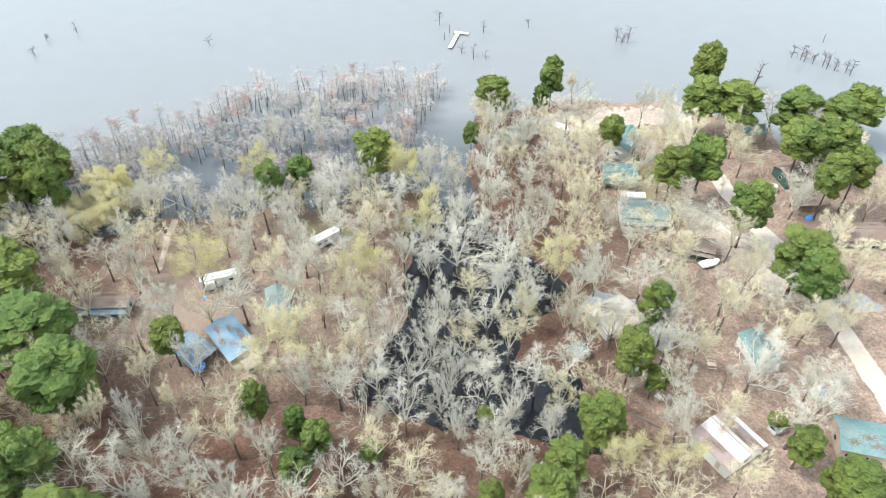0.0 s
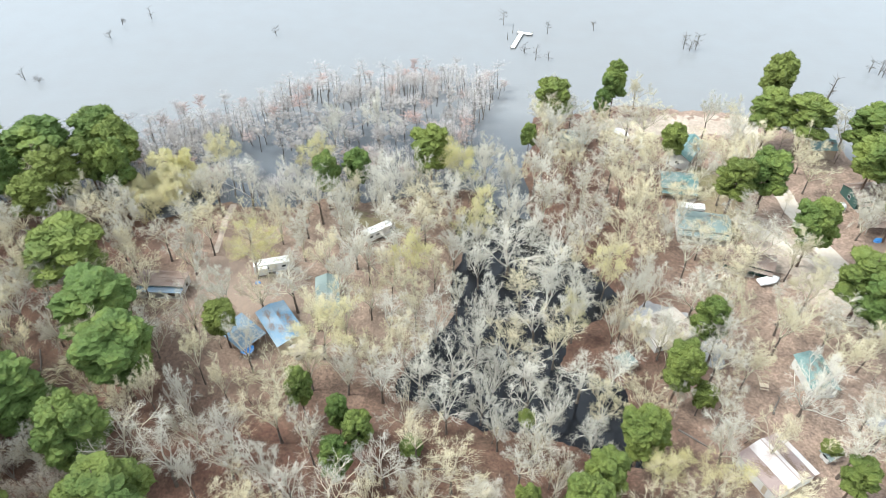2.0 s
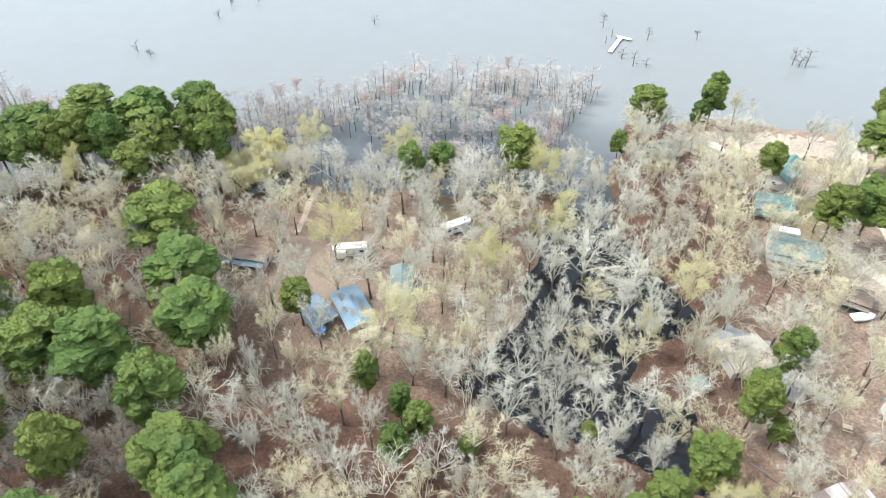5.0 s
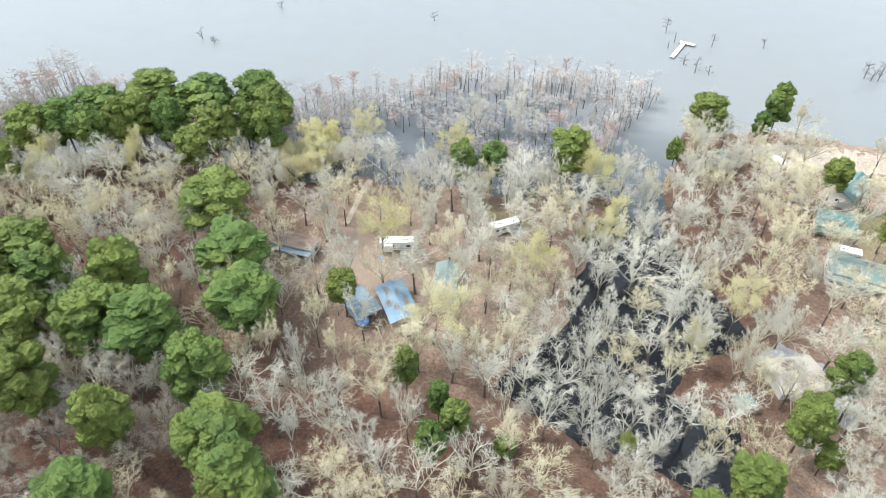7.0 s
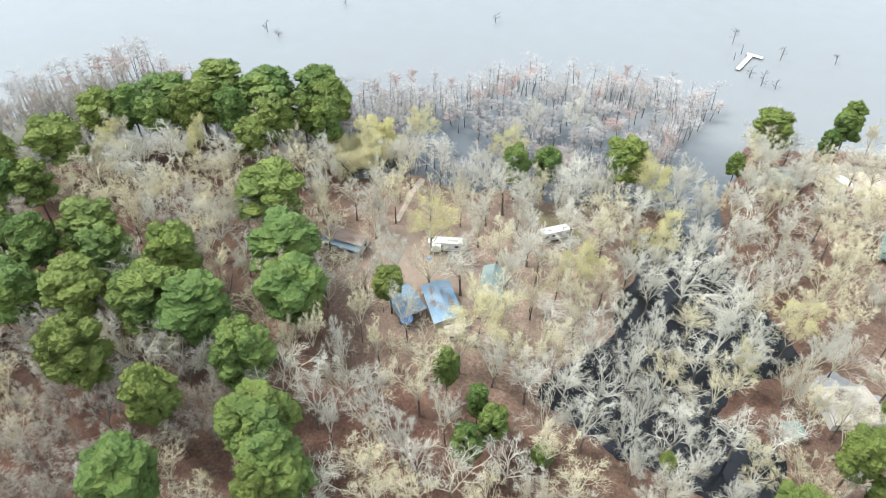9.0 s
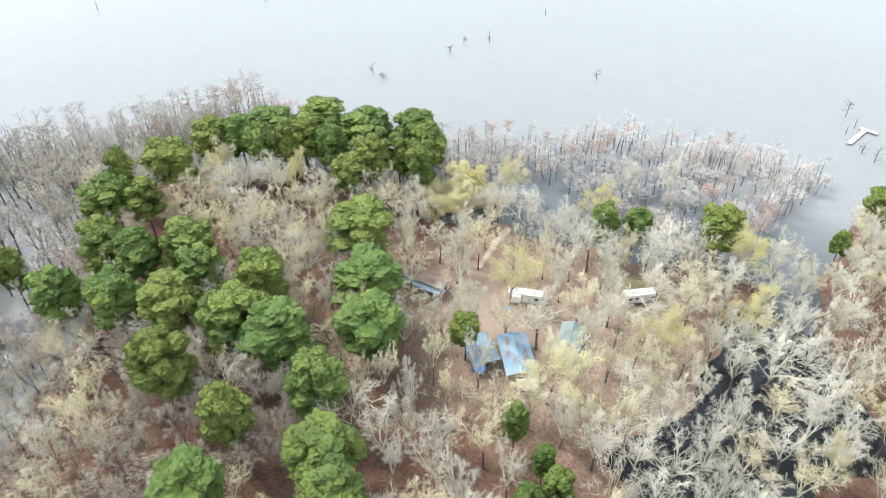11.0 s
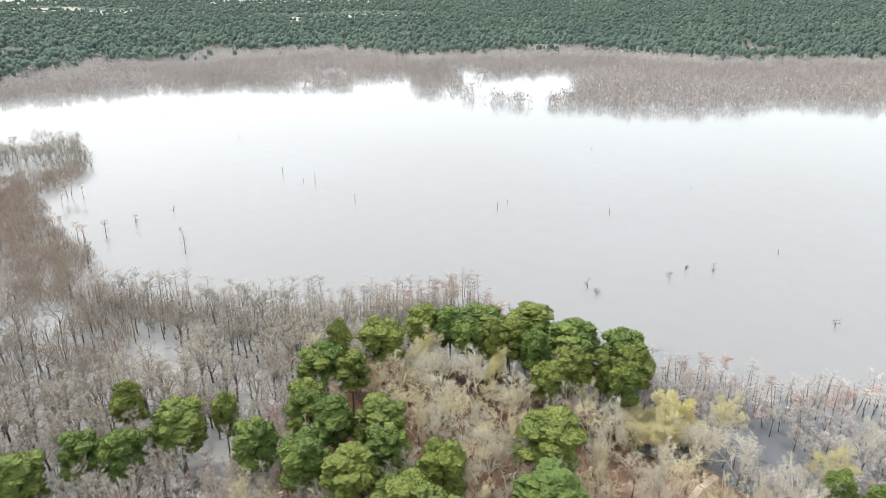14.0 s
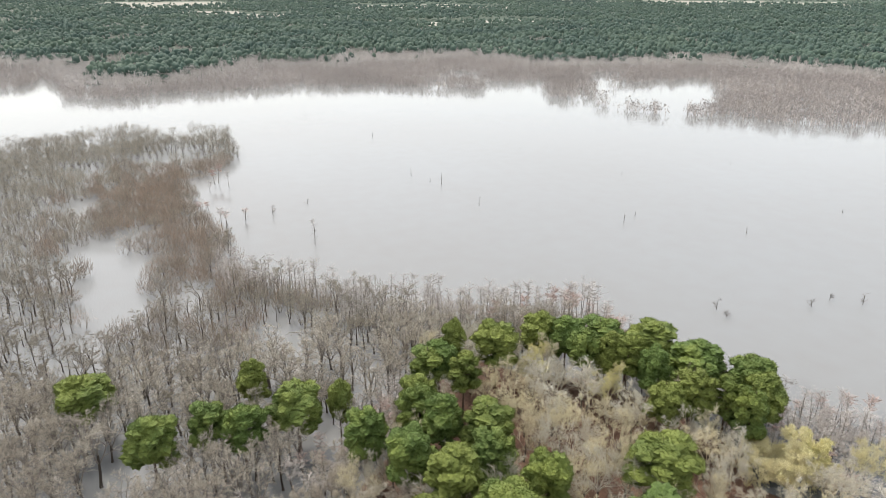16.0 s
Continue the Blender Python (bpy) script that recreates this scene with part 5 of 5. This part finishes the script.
ragged = edge + 5 * np.sin(0.21 * wet[:, 0] + 0.13 * wet[:, 1]) + RNG.normal(0, 3.5, len(wet))
outer = wet[ragged < 15]
inner = wet[ragged >= 15]
outer = outer[RNG.permutation(len(outer))]
grown(cyp, RNG, [(x, y, RNG.uniform(6.5, 13.2) * stature(x), RNG.uniform(2.0, 3.6)) for x, y in outer[:290]], "flooded cypress fringe")
LONE = [(-440.5, 54.1, 14, 3.4), (-437, 52, 12, 3), (-426.7, 58.5, 12, 2.8), (-419, 46, 10, 2.6), (-381.7, 37, 8, 2.8), (-384, 41, 7, 2.2), (-354.5, 43, 11, 3.4), (-349, 44.5, 12, 3.4), (-352, 46, 10, 3), (-361.6, 56.2, 8, 2.4), (-366.6, 72, 4, 1.8), (-324, 83.9, 9, 2.2)]
grown(cyp, RNG, LONE, "lone cypress off the spit")
retire(cyp)
greyhard = [bare_tree(np.random.default_rng(80 + i), 17, 5.2 - 0.4 * (i % 3), leaders=4 + i % 2, limbs=5, branches=4, twigs=4, sprays=4, fork=0.3 + 0.05 * i, thick=1.35, coarse=True, blade=0.055, tilt=36)[:3] for i in range(5)]
still = np.vstack([inner, outer[290:]])
lakeward = (still[:, 0] > -112) | (inside_by(FRINGE, still[:, 0], still[:, 1]) < 20)
joined("flooded_woodland", greyhard, [(x, y, -0.6, RNG.uniform(0, 6.3), RNG.uniform(0.75, 1.25), RNG.uniform(0.6, 1.15)) for x, y in still[~lakeward]], (BARK_DARK, BARK_CYPRESS, TWIG_GREY), "grey leafless trees standing in flood water", "woodland")
slender = [bare_tree(np.random.default_rng(85 + i), 12, 2.9, leaders=3, limbs=5, branches=4, twigs=5, sprays=5, fork=0.5, thick=0.9, coarse=True, blade=0.04, tilt=30)[:3] for i in range(5)]
joined("flooded_woodland", slender, [(x, y, -0.6, RNG.uniform(0, 6.3), RNG.uniform(0.8, 1.25), RNG.uniform(0.6, 1.1)) for x, y in still[lakeward]], (BARK_DARK, BARK_CYPRESS, TWIG_MIST), "slender pale leafless trees standing in flood water", "woodland")
rim = scatter(RNG, -285, 0, 30, 218, 1.9, 30000, lambda x, y: flooded(x, y) & (inside_by(FRINGE, x, y) < 14 + 6 * np.sin(0.11 * x)) & (inside_by(FRINGE, x, y) > RNG.uniform(-2, 6, len(x))), outer[:290])
rim = rim[RNG.permutation(len(rim))]
joined("flooded_cypress_fringe", [cypress(np.random.default_rng(120 + i), 14, 2.2, 32, 8, 0.055)[:2] for i in range(6)], [(x, y, -0.5, RNG.uniform(0, 6.3), RNG.uniform(0.9, 1.75), RNG.uniform(0.55, 0.98) * stature(x)) for x, y in rim[:460]], (BARK_CYPRESS, TWIG_MIST), "ragged stand of leafless flooded cypress along the lake", "swamp")
misty = [brush(np.random.default_rng(400 + i), 9, 2.6, 130, 0.35, 2)[:2] for i in range(6)]
joined("flooded_saplings", misty, [(x, y, -0.5, RNG.uniform(0, 6.3), RNG.uniform(0.7, 1.4), RNG.uniform(0.5, 1.05) * stature(x)) for x, y in rim[460:760]], (BARK_CYPRESS, TWIG_MIST), "pale leafless saplings standing in flood water", "swamp")
tall = [cypress(np.random.default_rng(90 + i), 15, 2.6, 36, 7, 0.08)[:2] for i in range(5)]
bushy = [bare_tree(np.random.default_rng(95 + i), 15, 4.8, leaders=3, limbs=4, branches=4, twigs=3, sprays=3, fork=0.42, thick=1.3, coarse=True, blade=0.09, tilt=36)[:3] for i in range(4)]
coarse = [brush(np.random.default_rng(195 + i), 13, 4.4, 150, 0.5, 4)[:2] for i in range(6)]
shrub = [brush(np.random.default_rng(300 + i), 10, 3.6, 150) for i in range(4)]
west = scatter(RNG, -630, -100, -200, 90, 3.8, 40000, lambda x, y: flooded(x, y) & (np.hypot(x, y) > 165) & (drift(x, y, 13) > -1.05), wet)
brown = inside_by([(-480, 39), (-435, 37), (-400, 29), (-365, 34), (-326, 37), (-262, 52), (-250, 15), (-290, 4), (-365, -8), (-439, -5), (-492, 16)], west[:, 0], west[:, 1]) > RNG.uniform(-45, 28, len(west))
grey = west[~brown]
far = (np.hypot(grey[:, 0], grey[:, 1]) > 330) | (RNG.uniform(0, 1, len(grey)) < 0.4)
pick = np.arange(len(grey)) % 4 == 0


def stand(spots, low, high):
    return [(x, y, -0.5, RNG.uniform(0, 6.3), RNG.uniform(0.8, 1.3), RNG.uniform(low, high)) for x, y in spots]


joined("flooded_cypress_swamp", tall, stand(grey[pick], 0.5, 0.9), (BARK_DARK, TWIG_SWAMP), "grey leafless cypress standing in flood water", "swamp")
joined("flooded_grey_swamp", bushy, stand(grey[~pick & ~far], 0.6, 1.15), (BARK_DARK, BARK_CYPRESS, TWIG_SWAMP), "grey leafless tupelo trees standing in flood water", "swamp")
joined("flooded_grey_swamp", coarse, stand(grey[~pick & far], 0.6, 1.15), (BARK_DARK, TWIG_SWAMP), "grey leafless tupelo trees standing in flood water", "swamp")
joined("flooded_brown_thicket", [b[:2] for b in shrub], stand(np.vstack([west[brown], west[brown] + [2.4, 1.7]]), 0.6, 1.1), (BARK_CYPRESS, TWIG_BROWN), "dense brown leafless thicket in flood water", "swamp")


# ---- the far shore ----
def far_bare(rng, high, wide, blades):
    g = Geo()
    g.spikes(np.array([[0, 0, -0.5]]), np.array([[0, 0, 1.0]]), high * 0.8, 0.6, 3)
    a, u = rng.uniform(0, 6.3, blades), rng.uniform(0.25, 1.0, blades)
    r = wide * rng.uniform(0, 1, blades) ** 0.6 * np.sin(np.pi * np.clip(u, 0.1, 0.95)) ** 0.5
    g.spikes(np.stack([np.cos(a) * r, np.sin(a) * r, high * u * 0.85], 1), np.stack([np.cos(a) * 0.5, np.sin(a) * 0.5, rng.uniform(0.3, 1.2, blades)], 1), rng.uniform(1.3, 2.6, blades), 0.8, 2)
    return [g.arrays()]


def far_pine(rng, high, wide):
    """A distant crown: a jagged dome over its stem."""
    g = Geo()
    a = np.arange(5) * 1.2566 + rng.uniform(0, 6.3)
    rings = [np.stack([np.cos(a + t) * r * q, np.sin(a + t) * r * q, high * z * np.ones(5) + rng.normal(0, 0.9, 5)], 1)
             for t, r, z, q in ((0, wide * 1.05, 0.55, rng.uniform(0.8, 1.2, 5)), (0.6, wide * 0.9, 0.82, rng.uniform(0.65, 1.2, 5)))]
    v = np.concatenate(rings + [np.array([[rng.normal(0, 0.6), rng.normal(0, 0.6), high]])])
    f = []
    for j in range(5):
        k = (j + 1) % 5
        f += [(j, k, 5 + j), (k, 5 + k, 5 + j), (5 + j, 5 + k, 10)]
    g.put(v, f)
    return [g.arrays()]


SHORE = [(-1700, -330), (-991, -119), (-1024, -88), (-1114, -81), (-966, -60), (-869, -47), (-847, 2), (-835, 72), (-856, 137), (-880, 211), (-835, 271), (-812, 337), (-770, 380), (-742, 405), (-815, 457), (-771, 512), (-647, 450), (-657, 492), (-559, 458), (-506, 494), (-465, 525), (-419, 544),
         (-392, 628), (-374, 705), (-303, 756), (-277, 858), (0, 1010), (600, 1250), (600, 1900), (-300, 1480),
         (-620, 1120), (-800, 1040), (-960, 950), (-1010, 740), (-1240, 690), (-1260, 420), (-1150, 340), (-1270, 210), (-1090, 130), (-1040, 60), (-1340, -40), (-1420, -130), (-1700, -200)]
FAR_POOLS = [[(-586, 468), (-554, 502), (-524, 534), (-535, 581), (-692, 750), (-727, 734), (-729, 665), (-732, 601), (-710, 540)], [(-730, 549), (-710, 593), (-834, 699), (-844, 639)], [(-884, 410), (-825, 449), (-901, 508), (-968, 468)]]
fx, fy = RNG.uniform(-1700, 300, 120000), RNG.uniform(-350, 1400, 120000)
keep = inside_by(SHORE, fx, fy) + 3 * drift(fx, fy, 11) + 3 * drift(fx, fy, 37) > RNG.uniform(-2, 8, 120000)
keep &= (drift(fx, fy, 21) > -1.5) | (inside_by(SHORE, fx, fy) > 80)
for pool in FAR_POOLS:
    keep &= inside_by(pool, fx, fy) + 5 * drift(fx, fy, 9) < RNG.uniform(-6, 12, len(fx))
ang = np.degrees(np.arctan2(-fx, fy))
keep &= (ang > 10) & (ang < 103)
inland = inside_by(FAR_LAND, fx, fy) > RNG.uniform(-95, -35, len(fx))
for pick, high, mat, label in ((keep & ~inland, 12, FAR_TWIGS, "grey-brown leafless cypress swamp along the far shore"), (keep & inland, 16, FAR_PALE, "taller pale grey leafless trees behind the far swamp")):
    joined("far_shore_swamp", [far_bare(RNG, high, 4.4, 18) for _ in range(6)], [(x, y, 0, RNG.uniform(0, 6.3), RNG.uniform(0.7, 1.3), RNG.uniform(0.65, 1.15)) for x, y in zip(fx[pick], fy[pick])], (mat,), label, "swamp")
rr = 1000 + 3850 * RNG.uniform(0, 1, 56000) ** 1.35
aa = np.radians(RNG.uniform(8, 104, 56000))
fx, fy = -rr * np.sin(aa), rr * np.cos(aa)
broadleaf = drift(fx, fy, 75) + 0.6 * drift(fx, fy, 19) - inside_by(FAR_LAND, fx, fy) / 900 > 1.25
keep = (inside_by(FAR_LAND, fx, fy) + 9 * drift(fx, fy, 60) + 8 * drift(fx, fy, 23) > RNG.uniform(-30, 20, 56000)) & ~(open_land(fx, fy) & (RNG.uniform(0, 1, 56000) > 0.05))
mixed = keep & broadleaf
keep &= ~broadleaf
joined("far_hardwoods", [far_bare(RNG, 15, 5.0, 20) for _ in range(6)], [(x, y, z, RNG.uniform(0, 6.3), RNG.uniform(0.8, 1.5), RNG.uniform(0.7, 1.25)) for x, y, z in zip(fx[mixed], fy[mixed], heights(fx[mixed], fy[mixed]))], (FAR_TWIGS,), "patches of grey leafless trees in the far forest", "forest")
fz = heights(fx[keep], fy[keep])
joined("far_pine_forest", [far_pine(RNG, 18, 4.0) for _ in range(9)], [(x, y, z, RNG.uniform(0, 6.3), RNG.uniform(0.5, 1.4) * (1 + math.hypot(x, y) / 7000), RNG.uniform(0.55, 1.25)) for x, y, z in zip(fx[keep], fy[keep], fz)], (FAR_NEEDLES,), "dense dark green pine forest beyond the lake, tinted for haze", "forest")


# ---- on the water ----
def snag(name, x, y, high, lean, turn, limbs, label, r=0.16, seed=1):
    """A dead trunk standing in the lake, with what limbs it has left."""
    rng = np.random.default_rng(seed)
    g = Geo()
    s = np.linspace(0, 1, 5)
    line = np.stack([lean * high * s, 0.05 * np.sin(3 * s), high * s - 1.0 * (1 - s)], 1)
    g.tube(line, r * np.array([1.7, 1.0, 0.8, 0.6, 0.25]), 7)
    for i in range(limbs):
        u = rng.uniform(0.15, 1.0)
        at = np.array([lean * high * u, 0, high * u])
        a = rng.uniform(0, 6.3)
        way = unit([math.cos(a), math.sin(a), rng.uniform(0.1, 0.9)])
        ln = rng.uniform(0.6, 2.4)
        tip = at + way * ln
        g.tube([at, at + way * ln * 0.5 + np.array([0, 0, 0.1]), tip], r * 0.4 * np.array([1, 0.6, 0.2]), 4)
        g.spikes(np.repeat([tip], 5, 0) - way * rng.uniform(0, ln * 0.6, (5, 1)), way + rng.normal(0, 0.6, (5, 3)), rng.uniform(0.4, 1.2, 5), 0.07, 3)
    ob = new(name, tri_mesh(name, *g.arrays(), BARK_SNAG))
    ob.matrix_basis = pose(x, y, 0, 0, 0, turn)
    return tagged(ob, label, "dead tree", "snags in the lake")


BARK_SNAG = material("wet_dead_wood", (0.16, 0.14, 0.125), (0.09, 0.08, 0.07), 0.6, 0.9, 0.4, "object", 0.25)
BROKEN = [(-271, 235, 7, 0.05), (-276.5, 247, 4, 0.1), (-380, 180.5, 10, 0.04), (-387, 176, 4, 0.02), (-406, 171, 8, -0.05), (-329, 180, 7, 0.03), (-231, 280, 5, 0.1), (-146, 296, 4, 0.1), (-342, 388, 3, 0),
          (-233.5, 355.6, 3, 0), (-445, 278, 3, 0.1), (-352, 300, 3, 0), (-540, 193, 5, 0), (-661, 168, 6, 0), (-6.5, 251, 4, 0.05), (-4.9, 257, 5, 0), (138.7, 253.5, 5, 0.1)]
for i, (x, y, h, ln) in enumerate(BROKEN):
    snag("dead_snag", x, y, 0.75 * h, ln, 37 * i, 1 if h > 6 else 0, "broken dead trunk standing in open water", 0.16, i)
LIMBED = [(-172, 198, 4, 12), (-165.6, 196.4, 2.2, 16), (-306.7, 79, 9, 14), (-158.2, 233.3, 2.4, 14), (-159.5, 245.6, 2.6, 10), (-151, 253, 4.5, 12), (-362, 71, 5, 16), (-350, 54.5, 9, 14), (-373, 93, 3, 6),
          (-95.8, 243.6, 3, 10), (-8.9, 264.5, 5.5, 20), (8.4, 258, 5, 12), (0.1, 239.4, 4, 12), (4.5, 235, 6, 12), (9.1, 235, 3.5, 8), (26.4, 263, 3.5, 10), (59.2, 251, 5.5, 30), (63.6, 251, 6.5, 26), (61.2, 249.5, 4, 18)]
for i, (x, y, h, n) in enumerate(LIMBED):
    snag("dead_snag", x, y, h, 0.06, 61 * i, n, "small leafless drowned tree with low limbs", 0.13, 40 + i)
snag("dead_snag", 100.6, 216, 8.5, 0.12, 20, 26, "gnarled dark dead tree leaning over the shore", 0.3, 90)
for i in range(9):
    snag("dead_snag", 122 + i * 2.0 + 0.8 * math.sin(i * 2), 240 - i * 1.7, 4.5 + math.sin(i * 1.7), 0.03, 50 * i, 20, "dark drowned tree in a row off the shore", 0.15, 120 + i)


def dock(x, y, turn):
    ob = thing("dock", x, y, turn, "bleached white T-shaped plank dock in open water", "dock", z=0)
    n = 44
    k = 13.0 / n
    me = bpy.data.meshes.new("plank")
    bm = block(-0.8, 0.8, -k / 2 + 0.008, k / 2 - 0.008, 0.55, 0.6)
    bm.to_mesh(me)
    bm.free()
    me.materials.append(DOCK_WHITE)
    me2 = bpy.data.meshes.new("plank")
    bm = block(-k / 2 + 0.008, k / 2 - 0.008, -0.9, 0.9, 0.55, 0.6)
    bm.to_mesh(me2)
    bm.free()
    me2.materials.append(DOCK_WHITE)
    for i in range(n):
        p = new("plank", me)
        p.parent = ob
        p.matrix_basis = pose(0, (i + 0.5) * k, 0)
    for i in range(20):
        p = new("plank", me2)
        p.parent = ob
        p.matrix_basis = pose(-1.75 + (i + 0.5) * k, 13.0 + 0.92, 0)
    for s in (-0.6, 0.6):
        part("beam", block(s - 0.07, s + 0.07, 0, 13.0, 0.38, 0.545), PLANK, ob)
        part("beam", block(-1.7, 4.1, 13.92 + s - 0.07, 13.92 + s + 0.07, 0.38, 0.545), PLANK, ob)
    for px, py in [(s * 0.86, q) for q in (0.3, 4.5, 8.7, 12.6) for s in (-1, 1)] + [(-1.6, 13.1), (4.0, 13.1), (-1.6, 14.8), (4.0, 14.8)]:
        part("pile", rod((px, py, -1.5), (px, py, 1.1), 0.11, 10), PLANK, ob)
    return ob


dock(-4.3, 243.0, -12)


# ---- about the camps ----
def picnic_table(x, y, turn):
    ob = thing("picnic_table", x, y, turn, "pale weathered wooden picnic table on leaf litter", "table")
    for i in range(5):
        part("plank", block(-0.9, 0.9, -0.4 + i * 0.16 + 0.005, -0.4 + i * 0.16 + 0.155, 0.72, 0.76), PALE_BOARD, ob)
    for s in (-1, 1):
        part("bench", block(-0.9, 0.9, s * 0.72 - 0.13, s * 0.72 + 0.13, 0.42, 0.46, 0.01), PALE_BOARD, ob)
        for e in (-1, 1):
            part("leg", rod((e * 0.65, s * 0.75, 0), (e * 0.65, s * 0.25, 0.72), 0.05, 6), PLANK, ob)
        part("cross_bar", block(s * 0.65 - 0.03, s * 0.65 + 0.03, -0.8, 0.8, 0.36, 0.42), PLANK, ob)
    return ob


picnic_table(53.4, 92.2, -5)


def covered_boat(x, y, turn):
    ob = thing("covered_boat", x, y, turn, "boat on a trailer under a taut white tarpaulin", "boat")
    bm = bmesh.new()
    rings = []
    for i, (u, w, z) in enumerate([(-2.7, 1.0, 1.35), (-1.4, 1.12, 1.75), (0, 1.15, 1.9), (1.4, 0.95, 1.75), (2.3, 0.5, 1.45), (2.75, 0.08, 1.2)]):
        rings.append([bm.verts.new((u, a * w, b)) for a, b in ((-1, 0.62), (-1.02, 1.05), (-0.55, z - 0.1), (0, z), (0.55, z - 0.1), (1.02, 1.05), (1, 0.62))])
    for p, q in zip(rings, rings[1:]):
        for i in range(6):
            bm.faces.new((p[i], q[i], q[i + 1], p[i + 1]))
    bm.faces.new(rings[0])
    bm.faces.new(rings[-1][::-1])
    bmesh.ops.recalc_face_normals(bm, faces=bm.faces[:])
    part("cover", bm, TARP, ob, "white tarpaulin cover")
    part("hull", block(-2.5, 2.2, -0.8, 0.8, 0.45, 0.8, 0.15), GREY_PLASTIC, ob)
    part("trailer_frame", block(-2.6, 3.3, -0.09, 0.09, 0.36, 0.46), STEEL, ob)
    for s in (-1, 1):
        wheel(ob, -0.6, s * 0.75, 0.3, s)
    part("jack", rod((3.2, 0, 0), (3.2, 0, 0.5), 0.03), STEEL, ob)
    return ob


covered_boat(61.2, 123.6, 22)
covered_boat(31.5, 185.0, -40)


def umbrella(x, y):
    ob = thing("garden_umbrella", x, y, 0, "open blue garden umbrella beside the shed", "umbrella")
    part("pole", rod((0, 0, 0), (0, 0, 2.5), 0.025), STEEL, ob)
    bm = bmesh.new()
    bmesh.ops.create_cone(bm, cap_ends=False, segments=8, radius1=1.5, radius2=0.03, depth=0.6, matrix=Matrix.Translation((0, 0, 2.2)))
    bmesh.ops.solidify(bm, geom=bm.faces[:], thickness=0.01)
    part("canopy", bm, TARP_BLUE, ob, "blue fabric canopy")
    for i in range(8):
        a = i * math.pi / 4
        part("rib", rod((0, 0, 2.47), (1.46 * math.cos(a), 1.46 * math.sin(a), 1.89), 0.012, 5), STEEL, ob)
    part("base", rod((0, 0, 0), (0, 0, 0.1), 0.3, 16), GREY_PLASTIC, ob)


umbrella(-52.6, 87.6)


def tank(x, y, turn):
    ob = thing("water_tank", x, y, turn, "rounded white plastic tank beside a cabin", "tank")
    bm = bmesh.new()
    bmesh.ops.create_uvsphere(bm, u_segments=20, v_segments=12, radius=1.2, matrix=Matrix.Translation((0, 0, 1.3)) @ Matrix.Diagonal((1, 1, 1.05, 1)))
    part("shell", bm, SHELL, ob)
    part("lid", rod((0, 0, 2.5), (0, 0, 2.64), 0.3, 14), GREY_PLASTIC, ob)
    part("base", rod((0, 0, -0.05), (0, 0, 0.35), 1.0, 16), ASPHALT, ob)


tank(86.6, 154.6, 0)


def heap(name, x, y, turn, mat, label, category, size=(1.2, 0.8, 0.5), seed=1):
    """A soft heap lying on the ground."""
    rng = random.Random(seed)
    bm = bmesh.new()
    bmesh.ops.create_icosphere(bm, subdivisions=3, radius=1)
    for v in bm.verts:
        k = 1 + 0.22 * noise.noise(v.co * 1.7 + Vector((seed, 0, 0))) + rng.uniform(-0.03, 0.03)
        v.co = Vector((v.co.x * size[0] * k, v.co.y * size[1] * k, max(v.co.z, -0.12) * size[2] * k))
    ob = part(name, bm, mat, None)
    ob.matrix_basis = pose(x, y, height(x, y), 0, 0, turn)
    return tagged(ob, label, category)


heap("tarpaulin_heap", 92.4, 142.9, 30, TARP_BLUE, "crumpled bright blue tarpaulin beside the open shed", "tarpaulin", (1.4, 0.8, 0.7), 2)
heap("tarpaulin_heap", -57.6, 108.6, 10, TARP_BLUE, "small crumpled blue tarpaulin by the trailer", "tarpaulin", (0.7, 0.5, 0.4), 3)


def fire_ring(x, y):
    ob = thing("fire_ring", x, y, 0, "ring of pale stones on bare ground", "fire ring")
    rng = random.Random(5)
    for i in range(12):
        a = i * math.pi / 6
        bm = bmesh.new()
        bmesh.ops.create_icosphere(bm, subdivisions=2, radius=0.2, matrix=Matrix.Translation((0.75 * math.cos(a), 0.75 * math.sin(a), 0.1)) @ Matrix.Diagonal((rng.uniform(0.9, 1.3), rng.uniform(0.7, 1.1), 0.8, 1)))
        part("stone", bm, ASPHALT, ob)


fire_ring(39.2, 146.4)


def fallen_log(x, y, turn, long, r, seed):
    rng = np.random.default_rng(seed)
    g = Geo()
    s = np.linspace(0, 1, 7)
    g.tube(np.stack([long * (s - 0.5), 0.15 * np.sin(4 * s + seed), r * 0.8 + 0.05 * s], 1), r * np.array([1.2, 1, 0.95, 0.85, 0.7, 0.5, 0.2]), 7)
    b = np.stack([long * rng.uniform(0, 0.5, 7), np.zeros(7), np.full(7, r)], 1)
    g.spikes(b, rng.normal(0, 0.7, (7, 3)) + np.array([0.6, 0, 0.5]), rng.uniform(0.6, 2.0, 7), 0.09, 3)
    ob = new("fallen_log", tri_mesh("fallen_log", *g.arrays(), BARK_SNAG))
    ob.matrix_basis = pose(x, y, height(x, y), 0, 0, turn)
    return tagged(ob, "fallen dead trunk lying on leaf litter", "log", "fallen logs")


FALLEN = [(-70, 38, 50, 9), (-63, 36, 40, 6), (-76, 50, -20, 7), (-88, 46, 70, 6), (-58, 70, 10, 5), (-95, 80, -60, 8), (20, 70, 15, 6), (38, 78, -30, 7), (-40, 78, 80, 6), (-10, 66, 10, 5), (62, 112, 40, 6), (-84, 70, 25, 7), (-30, 115, -50, 7), (55, 88, 65, 5)]
for i, (x, y, a, ln) in enumerate(FALLEN):
    fallen_log(x, y, a, ln, 0.16 + 0.02 * (i % 4), i)
